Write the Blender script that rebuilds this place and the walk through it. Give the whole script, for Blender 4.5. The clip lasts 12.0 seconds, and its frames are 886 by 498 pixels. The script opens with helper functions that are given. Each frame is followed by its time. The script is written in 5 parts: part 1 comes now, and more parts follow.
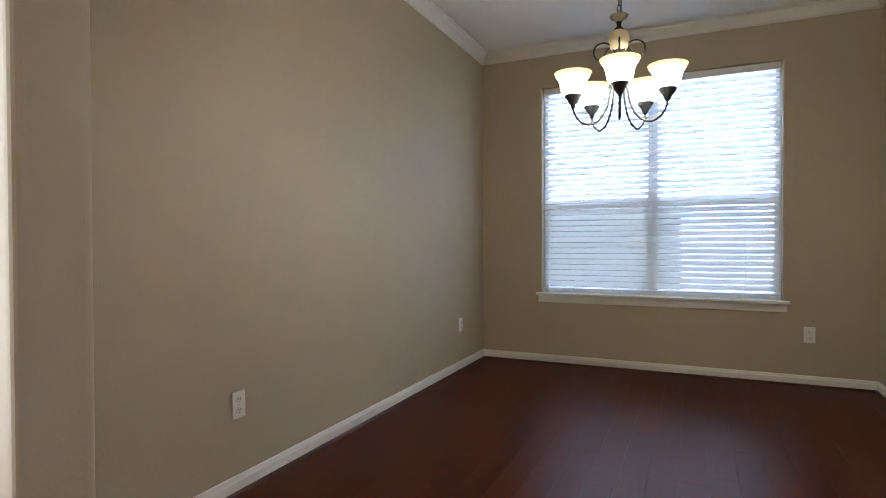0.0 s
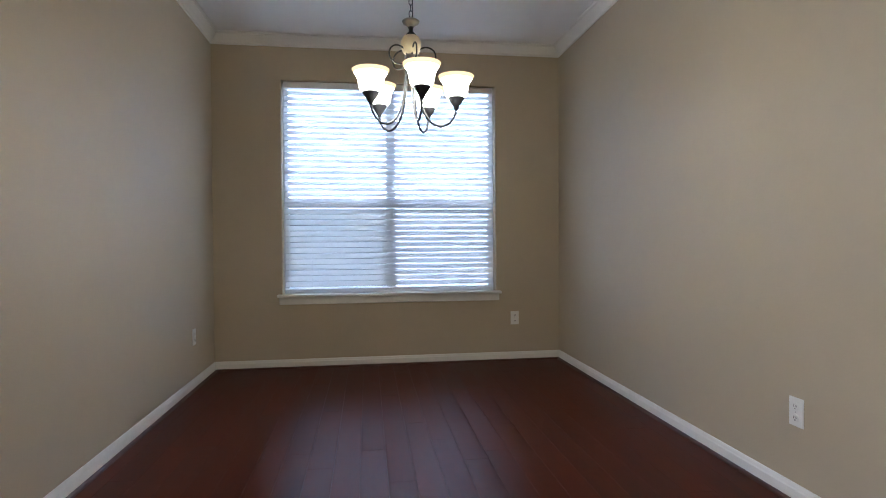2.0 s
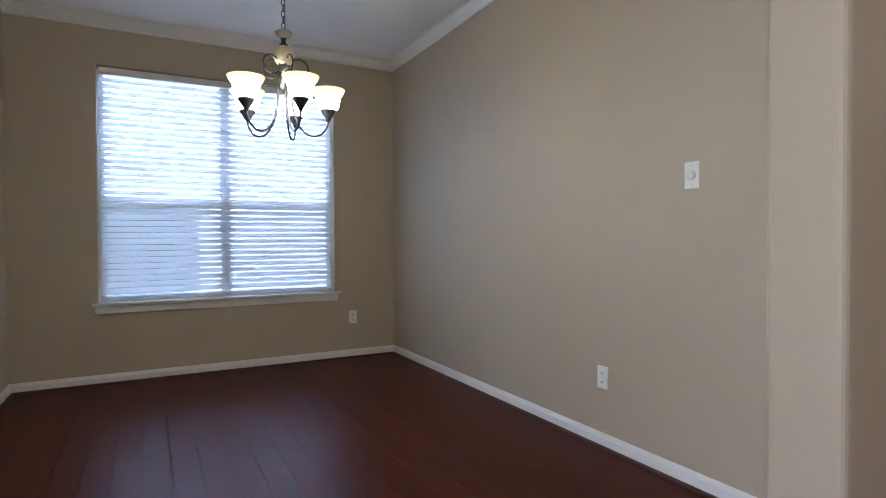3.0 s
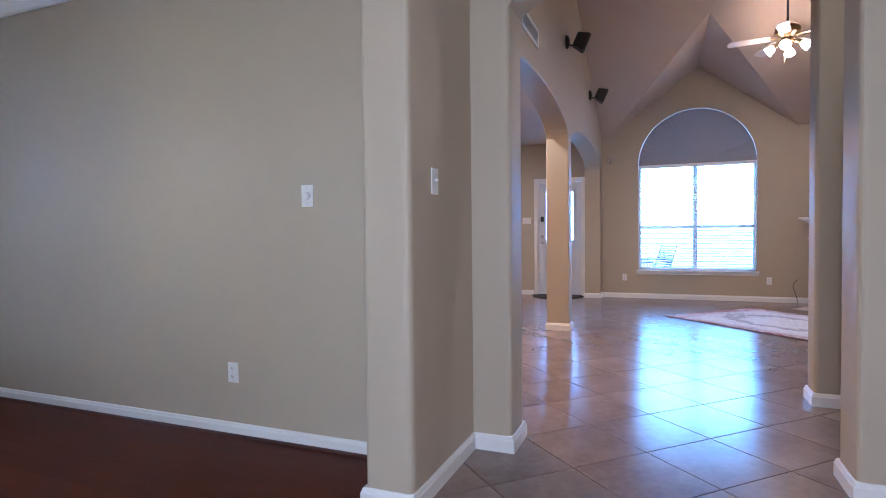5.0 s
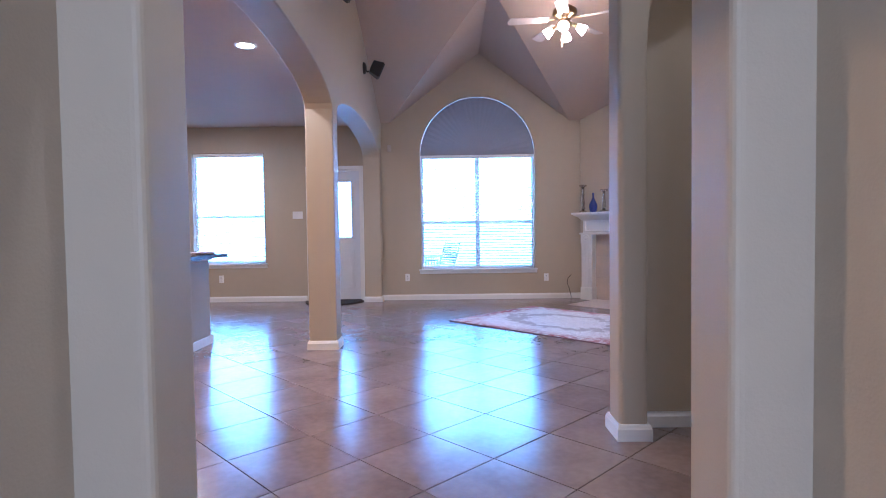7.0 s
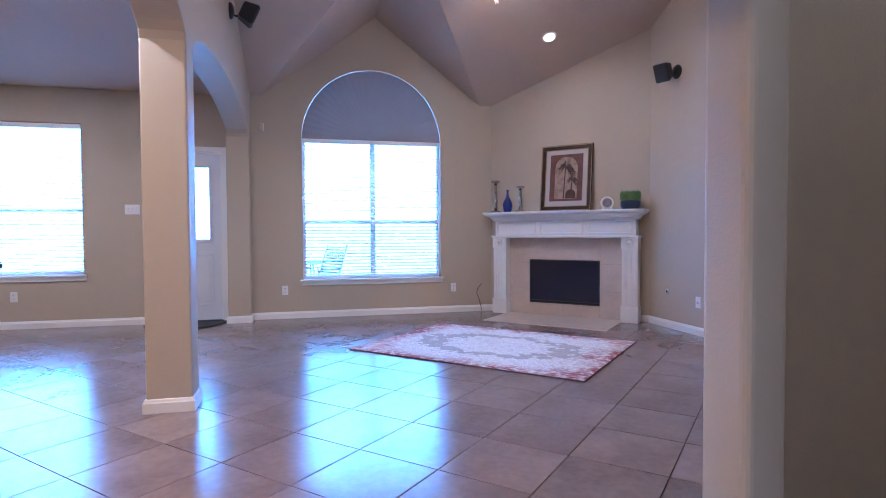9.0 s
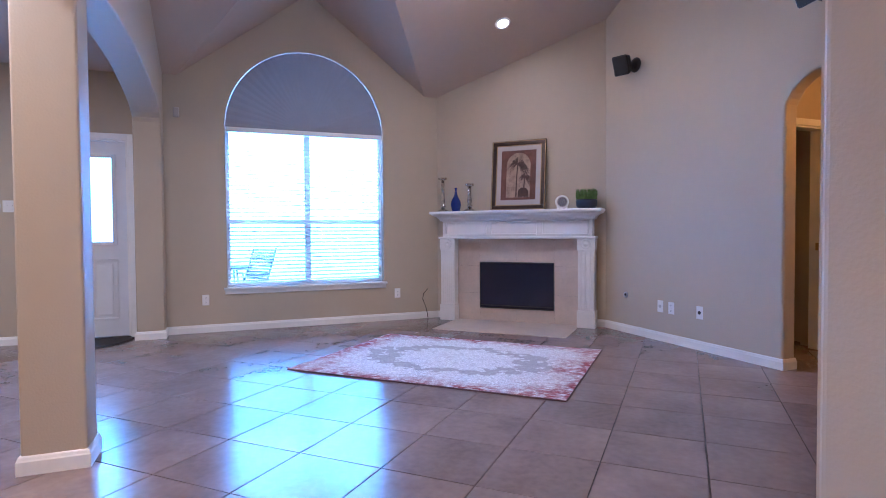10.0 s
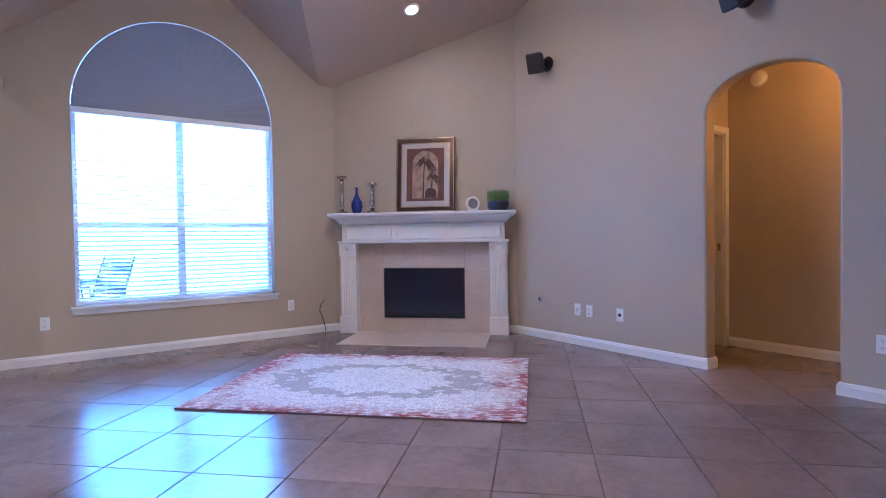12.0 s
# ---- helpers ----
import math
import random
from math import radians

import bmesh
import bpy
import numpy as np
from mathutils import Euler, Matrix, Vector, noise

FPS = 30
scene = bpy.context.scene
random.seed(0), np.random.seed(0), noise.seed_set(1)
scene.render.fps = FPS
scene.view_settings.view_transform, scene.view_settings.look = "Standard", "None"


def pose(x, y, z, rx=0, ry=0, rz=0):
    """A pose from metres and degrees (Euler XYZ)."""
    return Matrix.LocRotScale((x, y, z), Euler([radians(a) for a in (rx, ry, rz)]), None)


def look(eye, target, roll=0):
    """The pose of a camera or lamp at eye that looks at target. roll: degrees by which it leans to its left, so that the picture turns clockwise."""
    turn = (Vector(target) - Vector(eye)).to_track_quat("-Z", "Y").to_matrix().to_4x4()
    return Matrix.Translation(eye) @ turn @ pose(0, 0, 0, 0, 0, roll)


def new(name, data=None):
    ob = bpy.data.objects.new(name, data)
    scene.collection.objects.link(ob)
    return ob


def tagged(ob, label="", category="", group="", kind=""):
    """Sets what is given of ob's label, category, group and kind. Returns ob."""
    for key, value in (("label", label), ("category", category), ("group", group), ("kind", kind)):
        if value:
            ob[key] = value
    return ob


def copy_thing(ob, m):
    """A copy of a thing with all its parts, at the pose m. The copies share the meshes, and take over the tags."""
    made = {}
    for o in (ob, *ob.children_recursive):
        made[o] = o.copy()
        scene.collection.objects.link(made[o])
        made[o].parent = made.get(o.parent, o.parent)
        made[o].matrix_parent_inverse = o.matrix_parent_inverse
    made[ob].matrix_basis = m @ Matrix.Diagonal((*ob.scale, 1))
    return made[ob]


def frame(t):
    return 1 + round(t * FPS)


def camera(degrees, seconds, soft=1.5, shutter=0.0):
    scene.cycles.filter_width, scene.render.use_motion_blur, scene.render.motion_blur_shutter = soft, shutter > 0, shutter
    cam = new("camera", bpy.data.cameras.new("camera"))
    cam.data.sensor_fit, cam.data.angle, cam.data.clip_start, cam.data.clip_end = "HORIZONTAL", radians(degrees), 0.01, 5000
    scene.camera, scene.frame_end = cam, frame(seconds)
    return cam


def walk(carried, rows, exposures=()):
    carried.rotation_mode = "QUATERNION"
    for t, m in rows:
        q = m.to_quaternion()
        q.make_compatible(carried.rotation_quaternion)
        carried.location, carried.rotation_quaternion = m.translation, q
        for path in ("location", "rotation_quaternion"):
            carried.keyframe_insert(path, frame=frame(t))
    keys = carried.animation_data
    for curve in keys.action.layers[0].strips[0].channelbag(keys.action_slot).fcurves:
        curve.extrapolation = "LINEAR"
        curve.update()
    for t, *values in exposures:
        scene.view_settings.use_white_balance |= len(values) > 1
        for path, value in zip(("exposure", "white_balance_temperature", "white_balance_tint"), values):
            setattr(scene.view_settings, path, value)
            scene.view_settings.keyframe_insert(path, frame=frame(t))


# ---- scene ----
cam = camera(77.6, 12.0, soft=1.0)
PATH = [
    (0, (-2.468, 0.199, 1.101), (-3.297, 2.019, 1.075), -0.2),
    (0.5, (-2.567, 0.278, 1.097), (-3.139, 2.194, 1.065), -0.3),
    (1, (-2.705, 0.333, 1.101), (-3.001, 2.311, 1.067), -0.5),
    (1.5, (-2.869, 0.327, 1.106), (-2.888, 2.327, 1.075), -0.4),
    (2, (-2.999, 0.231, 1.096), (-2.727, 2.212, 1.066), -0.4),
    (2.5, (-3.134, 0.136, 1.1), (-2.546, 2.047, 1.072), -0.4),
    (4.3, (-3.948, 0.007, 1.185), (-2.286, 1.117, 1.132), -0.4),
    (4.5, (-3.937, -0.024, 1.186), (-2.217, 0.995, 1.134), -0.6),
    (5, (-3.789, -0.087, 1.184), (-1.934, 0.657, 1.129), -0.6),
    (5.2, (-3.699, -0.135, 1.184), (-1.807, 0.511, 1.128), -0.7),
    (5.5, (-3.527, -0.188, 1.181), (-1.594, 0.323, 1.127), -1.0),
    (6, (-3.222, -0.221, 1.165), (-1.252, 0.12, 1.107), -1.0),
    (6.5, (-2.809, -0.189, 1.145), (-0.816, -0.031, 1.086), -0.6),
    (6.7, (-2.628, -0.164, 1.143), (-0.632, -0.067, 1.079), -0.7),
    (8.3, (-1.351, 0.074, 1.125), (0.634, -0.159, 1.065), -0.4),
    (8.5, (-1.179, 0.125, 1.123), (0.798, -0.169, 1.063), -0.4),
    (9, (-0.823, 0.231, 1.115), (1.121, -0.234, 1.055), -0.3),
    (9.5, (-0.47, 0.283, 1.113), (1.437, -0.32, 1.055), -0.4),
    (10, (-0.174, 0.324, 1.112), (1.689, -0.403, 1.055), -0.4),
    (10.5, (0.059, 0.379, 1.1), (1.861, -0.486, 1.047), -0.5),
    (11, (0.263, 0.414, 1.099), (2.008, -0.562, 1.05), -0.5),
    (11.5, (0.406, 0.463, 1.096), (2.088, -0.619, 1.048), -0.6),
    (12, (0.539, 0.532, 1.102), (2.164, -0.633, 1.058), -0.8),
]

EXPOSURES = [(0.0, 0.2, 5350, 12), (2.7, 0.12, 4900, 15), (4.3, 0.16, 4550, 17), (6.5, 0.33, 4250, 19), (8.5, 0.36, 4000, 19), (12.0, 0.38, 4050, 20)]
walk(cam, [(t, look(eye, target, roll)) for t, eye, target, roll in PATH], EXPOSURES)

from mathutils.geometry import tessellate_polygon as tessellate

# ---- world and sun ----
world = bpy.data.worlds.new("world")
scene.world = world
world.use_nodes = True
wn = world.node_tree.nodes
sky = wn.new("ShaderNodeTexSky")
sky.sky_type, sky.sun_disc = 'NISHITA', False
sky.sun_elevation, sky.sun_rotation = radians(50), radians(200)
world.node_tree.links.new(sky.outputs[0], wn["Background"].inputs[0])
wn["Background"].inputs[1].default_value = 0.12
sun = new("sun", bpy.data.lights.new("sun", 'SUN'))
sun.data.energy, sun.data.angle, sun.data.color = 3.0, radians(0.5), (1.0, 0.95, 0.88)
sun.matrix_world = look((0, 0, 20), (-6.0, 16.0, 0))

DAY_EAST, DAY_NORTH = 15.0, 12.5
LAMP = dict(chandelier=50.0, bulb=3300.0, hall=22.0, fan=70.0, can=40.0)
WARM = (1.0, 0.80, 0.58)


# ---- materials ----
def mat(name, color, rough=0.6, metal=0.0, bump=0.0, scale=40.0, var=0.0, var_scale=3.0, coat=0.0, random_value=0.0,
        stretch=(1, 1, 1), spec=0.5, translucent=0.0, rough_var=0.0, shift=False, detail=5.0):
    m = bpy.data.materials.new(name)
    m.use_nodes = True
    nt = m.node_tree
    b = nt.nodes["Principled BSDF"]
    b.inputs["Base Color"].default_value = (*color, 1)
    b.inputs["Roughness"].default_value = rough
    b.inputs["Metallic"].default_value = metal
    b.inputs["Coat Weight"].default_value = coat
    b.inputs["Coat Roughness"].default_value = 0.12
    b.inputs["Specular IOR Level"].default_value = spec
    co = nt.nodes.new("ShaderNodeTexCoord")
    mp = nt.nodes.new("ShaderNodeMapping")
    mp.inputs["Scale"].default_value = stretch
    nt.links.new(co.outputs["Object"], mp.inputs[0])
    if shift:
        own = nt.nodes.new("ShaderNodeObjectInfo")
        far = nt.nodes.new("ShaderNodeMath")
        far.operation = 'MULTIPLY'
        far.inputs[1].default_value = 97.0
        nt.links.new(own.outputs["Random"], far.inputs[0])
        nt.links.new(far.outputs[0], mp.inputs["Location"])
    if var or random_value:
        n1, n2 = nt.nodes.new("ShaderNodeTexNoise"), nt.nodes.new("ShaderNodeTexNoise")
        for n, sc in ((n1, var_scale), (n2, var_scale * 9)):
            n.inputs["Scale"].default_value, n.inputs["Detail"].default_value = sc, detail
            nt.links.new(mp.outputs[0], n.inputs["Vector"])
        add = nt.nodes.new("ShaderNodeMath")
        add.operation = 'MULTIPLY_ADD'
        add.inputs[1].default_value = 0.5
        nt.links.new(n2.outputs[0], add.inputs[0])
        nt.links.new(n1.outputs[0], add.inputs[2])
        last = add.outputs[0]
        if random_value:
            oi = nt.nodes.new("ShaderNodeObjectInfo")
            r = nt.nodes.new("ShaderNodeMath")
            r.operation = 'MULTIPLY_ADD'
            r.inputs[1].default_value = random_value
            nt.links.new(oi.outputs["Random"], r.inputs[0])
            nt.links.new(last, r.inputs[2])
            last = r.outputs[0]
        mr = nt.nodes.new("ShaderNodeMapRange")
        mr.inputs[1].default_value, mr.inputs[2].default_value = 0.45, 1.05 + random_value
        mr.inputs[3].default_value, mr.inputs[4].default_value = 1 - var, 1 + var
        nt.links.new(last, mr.inputs[0])
        hsv = nt.nodes.new("ShaderNodeHueSaturation")
        hsv.inputs["Color"].default_value = (*color, 1)
        nt.links.new(mr.outputs[0], hsv.inputs["Value"])
        nt.links.new(hsv.outputs[0], b.inputs["Base Color"])
        if rough_var:
            rr = nt.nodes.new("ShaderNodeMapRange")
            rr.inputs[1].default_value, rr.inputs[2].default_value = 0.45, 1.05
            rr.inputs[3].default_value, rr.inputs[4].default_value = rough - rough_var, rough + rough_var
            nt.links.new(add.outputs[0], rr.inputs[0])
            nt.links.new(rr.outputs[0], b.inputs["Roughness"])
    if bump:
        n = nt.nodes.new("ShaderNodeTexNoise")
        n.inputs["Scale"].default_value, n.inputs["Detail"].default_value = scale, 4
        nt.links.new(mp.outputs[0], n.inputs["Vector"])
        bp = nt.nodes.new("ShaderNodeBump")
        bp.inputs["Strength"].default_value, bp.inputs["Distance"].default_value = bump, 0.004
        nt.links.new(n.outputs[0], bp.inputs["Height"])
        nt.links.new(bp.outputs[0], b.inputs["Normal"])
    if translucent:
        tr = nt.nodes.new("ShaderNodeBsdfTranslucent")
        tr.inputs[0].default_value = (*color, 1)
        mx = nt.nodes.new("ShaderNodeMixShader")
        mx.inputs[0].default_value = translucent
        nt.links.new(b.outputs[0], mx.inputs[1])
        nt.links.new(tr.outputs[0], mx.inputs[2])
        nt.links.new(mx.outputs[0], nt.nodes["Material Output"].inputs[0])
    return m


def glow(name, color, strength):
    m = bpy.data.materials.new(name)
    m.use_nodes = True
    nt = m.node_tree
    nt.nodes.remove(nt.nodes["Principled BSDF"])
    e = nt.nodes.new("ShaderNodeEmission")
    e.inputs[0].default_value, e.inputs[1].default_value = (*color, 1), strength
    nt.links.new(e.outputs[0], nt.nodes["Material Output"].inputs[0])
    return m


M = dict(
    wall=mat("wall_paint", (0.47, 0.398, 0.286), 0.55, bump=0.25, scale=90, var=0.03, var_scale=1.2),
    ceiling=mat("ceiling_paint", (0.51, 0.405, 0.305), 0.8, bump=0.35, scale=70, var=0.03, var_scale=1.0),
    ceiling_white=mat("white_ceiling_paint", (0.82, 0.80, 0.78), 0.8, bump=0.35, scale=70, var=0.03, var_scale=1.0),
    trim=mat("white_trim_paint", (0.78, 0.76, 0.72), 0.35, var=0.03, var_scale=6),
    white=mat("white_plastic", (0.80, 0.79, 0.76), 0.35),
    vinyl=mat("white_vinyl", (0.84, 0.82, 0.80), 0.4),
    slat=mat("white_slat", (0.88, 0.86, 0.84), 0.45, translucent=0.55),
    shade_cloth=mat("grey_pleated_shade", (0.28, 0.255, 0.25), 0.85, translucent=0.012, var=0.05, var_scale=4),
    tile=mat("brown_glazed_tile", (0.214, 0.157, 0.134), 0.215, bump=0.012, scale=5, var=0.34, var_scale=2.6, random_value=0.25, rough_var=0.02, shift=True, detail=2.0),
    grout=mat("dark_grout", (0.11, 0.086, 0.076), 0.85, var=0.2, var_scale=20),
    wood=mat("dark_red_wood", (0.064, 0.0145, 0.0070), 0.37, bump=0.02, scale=14, var=0.40, var_scale=1.3, random_value=0.16, spec=0.07,
             stretch=(4, 0.8, 1), rough_var=0.04, shift=True),
    wood_gap=mat("dark_wood_gap", (0.02, 0.008, 0.006), 0.7),
    shoe=mat("dark_shoe_moulding", (0.06, 0.022, 0.014), 0.4, var=0.2, var_scale=5),
    iron=mat("grey_iron", (0.035, 0.036, 0.042), 0.5, metal=0.3, var=0.2, var_scale=30),
    pewter=mat("brushed_pewter", (0.32, 0.30, 0.28), 0.35, metal=0.8, var=0.15, var_scale=30),
    black=mat("black_plastic", (0.02, 0.018, 0.018), 0.45, bump=0.2, scale=200),
    glass_black=mat("black_fire_glass", (0.011, 0.012, 0.032), 0.12),
    brass=mat("antique_brass", (0.40, 0.28, 0.13), 0.3, metal=1.0),
    steel=mat("satin_nickel", (0.55, 0.54, 0.52), 0.28, metal=1.0),
    silver=mat("mercury_silver", (0.55, 0.51, 0.46), 0.14, metal=1.0, var=0.5, var_scale=30),
    alabaster=mat("cream_alabaster", (0.75, 0.66, 0.48), 0.4, var=0.1, var_scale=12),
    blade=mat("whitewashed_fan_blade", (0.55, 0.47, 0.40), 0.4, var=0.1, var_scale=10),
    door=mat("white_door_paint", (0.70, 0.71, 0.74), 0.35, var=0.03, var_scale=5),
    mat=mat("dark_rubber_mat", (0.03, 0.028, 0.03), 0.85, bump=0.5, scale=120),
    stone=mat("beige_limestone_tile", (0.55, 0.46, 0.38), 0.32, bump=0.1, scale=12, var=0.12, var_scale=4, random_value=0.05),
    granite=mat("dark_granite", (0.035, 0.035, 0.04), 0.28, var=0.6, var_scale=60),
    wicker=mat("brown_woven_placemat", (0.26, 0.16, 0.085), 0.8, bump=0.6, scale=160, var=0.3, var_scale=20),
    cobalt=mat("cobalt_blue_glass", (0.018, 0.03, 0.18), 0.25),
    frame_gold=mat("bronze_gilt_frame", (0.052, 0.030, 0.018), 0.35, metal=0.5, bump=0.4, scale=90, var=0.35, var_scale=25),
    matboard=mat("cream_mat_board", (0.50, 0.445, 0.40), 0.8, var=0.04, var_scale=8),
    sepia=mat("sepia_print", (0.13, 0.05, 0.03), 0.6, var=0.45, var_scale=9),
    ochre=mat("ochre_print", (0.33, 0.22, 0.14), 0.6, var=0.55, var_scale=10),
    umber=mat("umber_print", (0.06, 0.026, 0.018), 0.6, var=0.5, var_scale=14),
    grass=mat("artificial_grass", (0.16, 0.26, 0.065), 0.6, var=0.4, var_scale=30),
    pot=mat("dark_ceramic_pot", (0.020, 0.024, 0.045), 0.3),
    clock_blue=mat("navy_clock_print", (0.02, 0.03, 0.10), 0.5),
    cable=mat("black_cable", (0.015, 0.015, 0.015), 0.5),
    brick_pale=mat("pale_brick", (0.42, 0.36, 0.33), 0.85, var=0.25, var_scale=6, bump=0.4, scale=30),
    concrete=mat("patio_concrete", (0.42, 0.41, 0.39), 0.8, var=0.15, var_scale=2, bump=0.3, scale=60),
    lawn=mat("lawn", (0.10, 0.14, 0.05), 0.9, var=0.4, var_scale=2),
    chair_metal=mat("grey_patio_metal", (0.20, 0.23, 0.26), 0.5),
    day_east=glow("bright_sky_backdrop", (0.37, 0.68, 1.0), DAY_EAST),
    day_north=glow("soft_sky_backdrop", (0.72, 0.86, 1.0), DAY_NORTH),
    shade_lit=glow("lit_alabaster_shade", (1.0, 0.85, 0.53), LAMP["chandelier"]),
    bulb=glow("warm_bulb", (1.0, 0.87, 0.62), LAMP["bulb"]),
    shade_rim=glow("amber_shade_rim", (1.0, 0.72, 0.28), 1.6),
    fan_lit=glow("lit_fan_globe", (1.0, 0.64, 0.35), LAMP["fan"]),
    hall_lit=glow("lit_amber_dish", (1.0, 0.45, 0.08), LAMP["hall"]),
    can_lit=glow("lit_downlight", (1.0, 0.80, 0.55), LAMP["can"]),
)
glass = bpy.data.materials.new("window_glass")
glass.use_nodes = True
gn = glass.node_tree
gb = gn.nodes["Principled BSDF"]
gb.inputs["Transmission Weight"].default_value, gb.inputs["Roughness"].default_value, gb.inputs["IOR"].default_value = 1.0, 0.0, 1.45
gb.inputs["Base Color"].default_value = (0.96, 0.98, 1.0, 1)
M["glass"] = glass


# ---- mesh helpers ----
def link(name, bm, material, parent=None, label="", smooth=False):
    me = bpy.data.meshes.new(name)
    bmesh.ops.recalc_face_normals(bm, faces=bm.faces)
    bm.to_mesh(me)
    bm.free()
    me.materials.append(M[material] if isinstance(material, str) else material)
    if smooth:
        for p in me.polygons:
            p.use_smooth = True
    ob = new(name, me)
    if parent is not None:
        ob.parent = parent
    if label:
        ob["label"] = label
    return ob


part = link


def shared(name, me, parent, m):
    ob = new(name, me)
    ob.parent = parent
    ob.matrix_basis = m
    return ob


def empty(name, m):
    ob = new(name)
    ob.empty_display_size = 0.05
    ob.matrix_world = m
    return ob


def box(bm, x0, x1, y0, y1, z0, z1, bevel=0.0, segs=2):
    r = bmesh.ops.create_cube(bm, size=1.0, matrix=Matrix.Translation(((x0 + x1) / 2, (y0 + y1) / 2, (z0 + z1) / 2))
                              @ Matrix.Diagonal((x1 - x0, y1 - y0, z1 - z0, 1)))
    if bevel:
        edges = {e for v in r["verts"] for e in v.link_edges}
        bmesh.ops.bevel(bm, geom=list(edges), offset=bevel, segments=segs, affect='EDGES', profile=0.5)
    return bm


def boxed(x0, x1, y0, y1, z0, z1, bevel=0.0, segs=2):
    return box(bmesh.new(), x0, x1, y0, y1, z0, z1, bevel, segs)


def lathe(profile, n=24, bm=None, m=Matrix()):
    bm = bm or bmesh.new()
    rings = []
    for r, z in profile:
        rings.append([bm.verts.new(m @ Vector((r * math.cos(2 * math.pi * k / n), r * math.sin(2 * math.pi * k / n), z))) for k in range(n)])
    for a, b in zip(rings, rings[1:]):
        for k in range(n):
            bm.faces.new((a[k], a[(k + 1) % n], b[(k + 1) % n], b[k]))
    for ring in (rings[0], rings[-1]):
        if (ring[0].co - ring[n // 2].co).length > 1e-4:
            bm.faces.new(ring)
    return bm


def tube(points, radius, n=8, bm=None):
    bm = bm or bmesh.new()
    pts = [Vector(p) for p in points]
    rings = []
    side = None
    for k, p in enumerate(pts):
        d = (pts[min(k + 1, len(pts) - 1)] - pts[max(k - 1, 0)]).normalized()
        if side is None:
            side = d.orthogonal().normalized()
        side = (side - d * side.dot(d)).normalized()
        up = d.cross(side)
        rings.append([bm.verts.new(p + radius * (math.cos(2 * math.pi * j / n) * side + math.sin(2 * math.pi * j / n) * up)) for j in range(n)])
    for a, b in zip(rings, rings[1:]):
        for j in range(n):
            bm.faces.new((a[j], a[(j + 1) % n], b[(j + 1) % n], b[j]))
    bm.faces.new(rings[0]), bm.faces.new(rings[-1])
    return bm


def sheet(outer, holes, place, thick):
    """A plate with holes: outlines in (u, v), place(u, v, w) gives the point, w runs from 0 to thick."""
    loops = [outer, *holes]
    from_tess = tessellate([[Vector((u, v, 0)) for u, v in loop] for loop in loops])
    flat = [p for loop in loops for p in loop]
    bm = bmesh.new()
    a = [bm.verts.new(place(u, v, 0)) for u, v in flat]
    b = [bm.verts.new(place(u, v, thick)) for u, v in flat]
    for i, j, k in from_tess:
        bm.faces.new((a[i], a[j], a[k]))
        bm.faces.new((b[k], b[j], b[i]))
    start = 0
    for loop in loops:
        n = len(loop)
        for k in range(n):
            i, j = start + k, start + (k + 1) % n
            bm.faces.new((a[i], a[j], b[j], b[i]))
        start += n
    bm.normal_update()
    return bm


def on_x(x, sign=1):
    return lambda u, v, w: Vector((x + sign * w, u, v))


def on_y(y, sign=1):
    return lambda u, v, w: Vector((u, y + sign * w, v))


def on_z(z, sign=1):
    return lambda u, v, w: Vector((u, v, z + sign * w))


def rect(u0, u1, v0, v1):
    return [(u0, v0), (u1, v0), (u1, v1), (u0, v1)]


def arc(u0, u1, spring, rise, n=20):
    """Points of an elliptic arch from u1 back to u0."""
    c, r = (u0 + u1) / 2, (u1 - u0) / 2
    return [(c + r * math.cos(math.pi * k / n), spring + rise * math.sin(math.pi * k / n)) for k in range(n + 1)]


def rounded(pts, r, n=5):
    """Outline with its corners rounded; r one radius or one per corner."""
    out, count = [], len(pts)
    for k, p in enumerate(pts):
        rad = r[k] if isinstance(r, (list, tuple)) else r
        p, a, b = Vector(p), Vector(pts[k - 1]), Vector(pts[(k + 1) % count])
        if rad <= 0:
            out.append(tuple(p))
            continue
        d1, d2 = (a - p).normalized(), (b - p).normalized()
        q1, q2 = p + d1 * rad, p + d2 * rad
        for j in range(n + 1):
            s = j / n
            out.append(tuple((1 - s) ** 2 * q1 + 2 * s * (1 - s) * p + s ** 2 * q2))
    return out


def wall(name, bm, material="wall", label="", bullnose=0.0):
    ob = link(name, bm, material)
    if bullnose:
        md = ob.modifiers.new("bullnose", 'BEVEL')
        md.width, md.segments, md.limit_method, md.angle_limit = bullnose, 4, 'ANGLE', radians(50)
    tagged(ob, label or "greige painted drywall with fine orange-peel texture", "wall", kind="structure")
    return ob


BASE_H, BASE_T = 0.088, 0.016


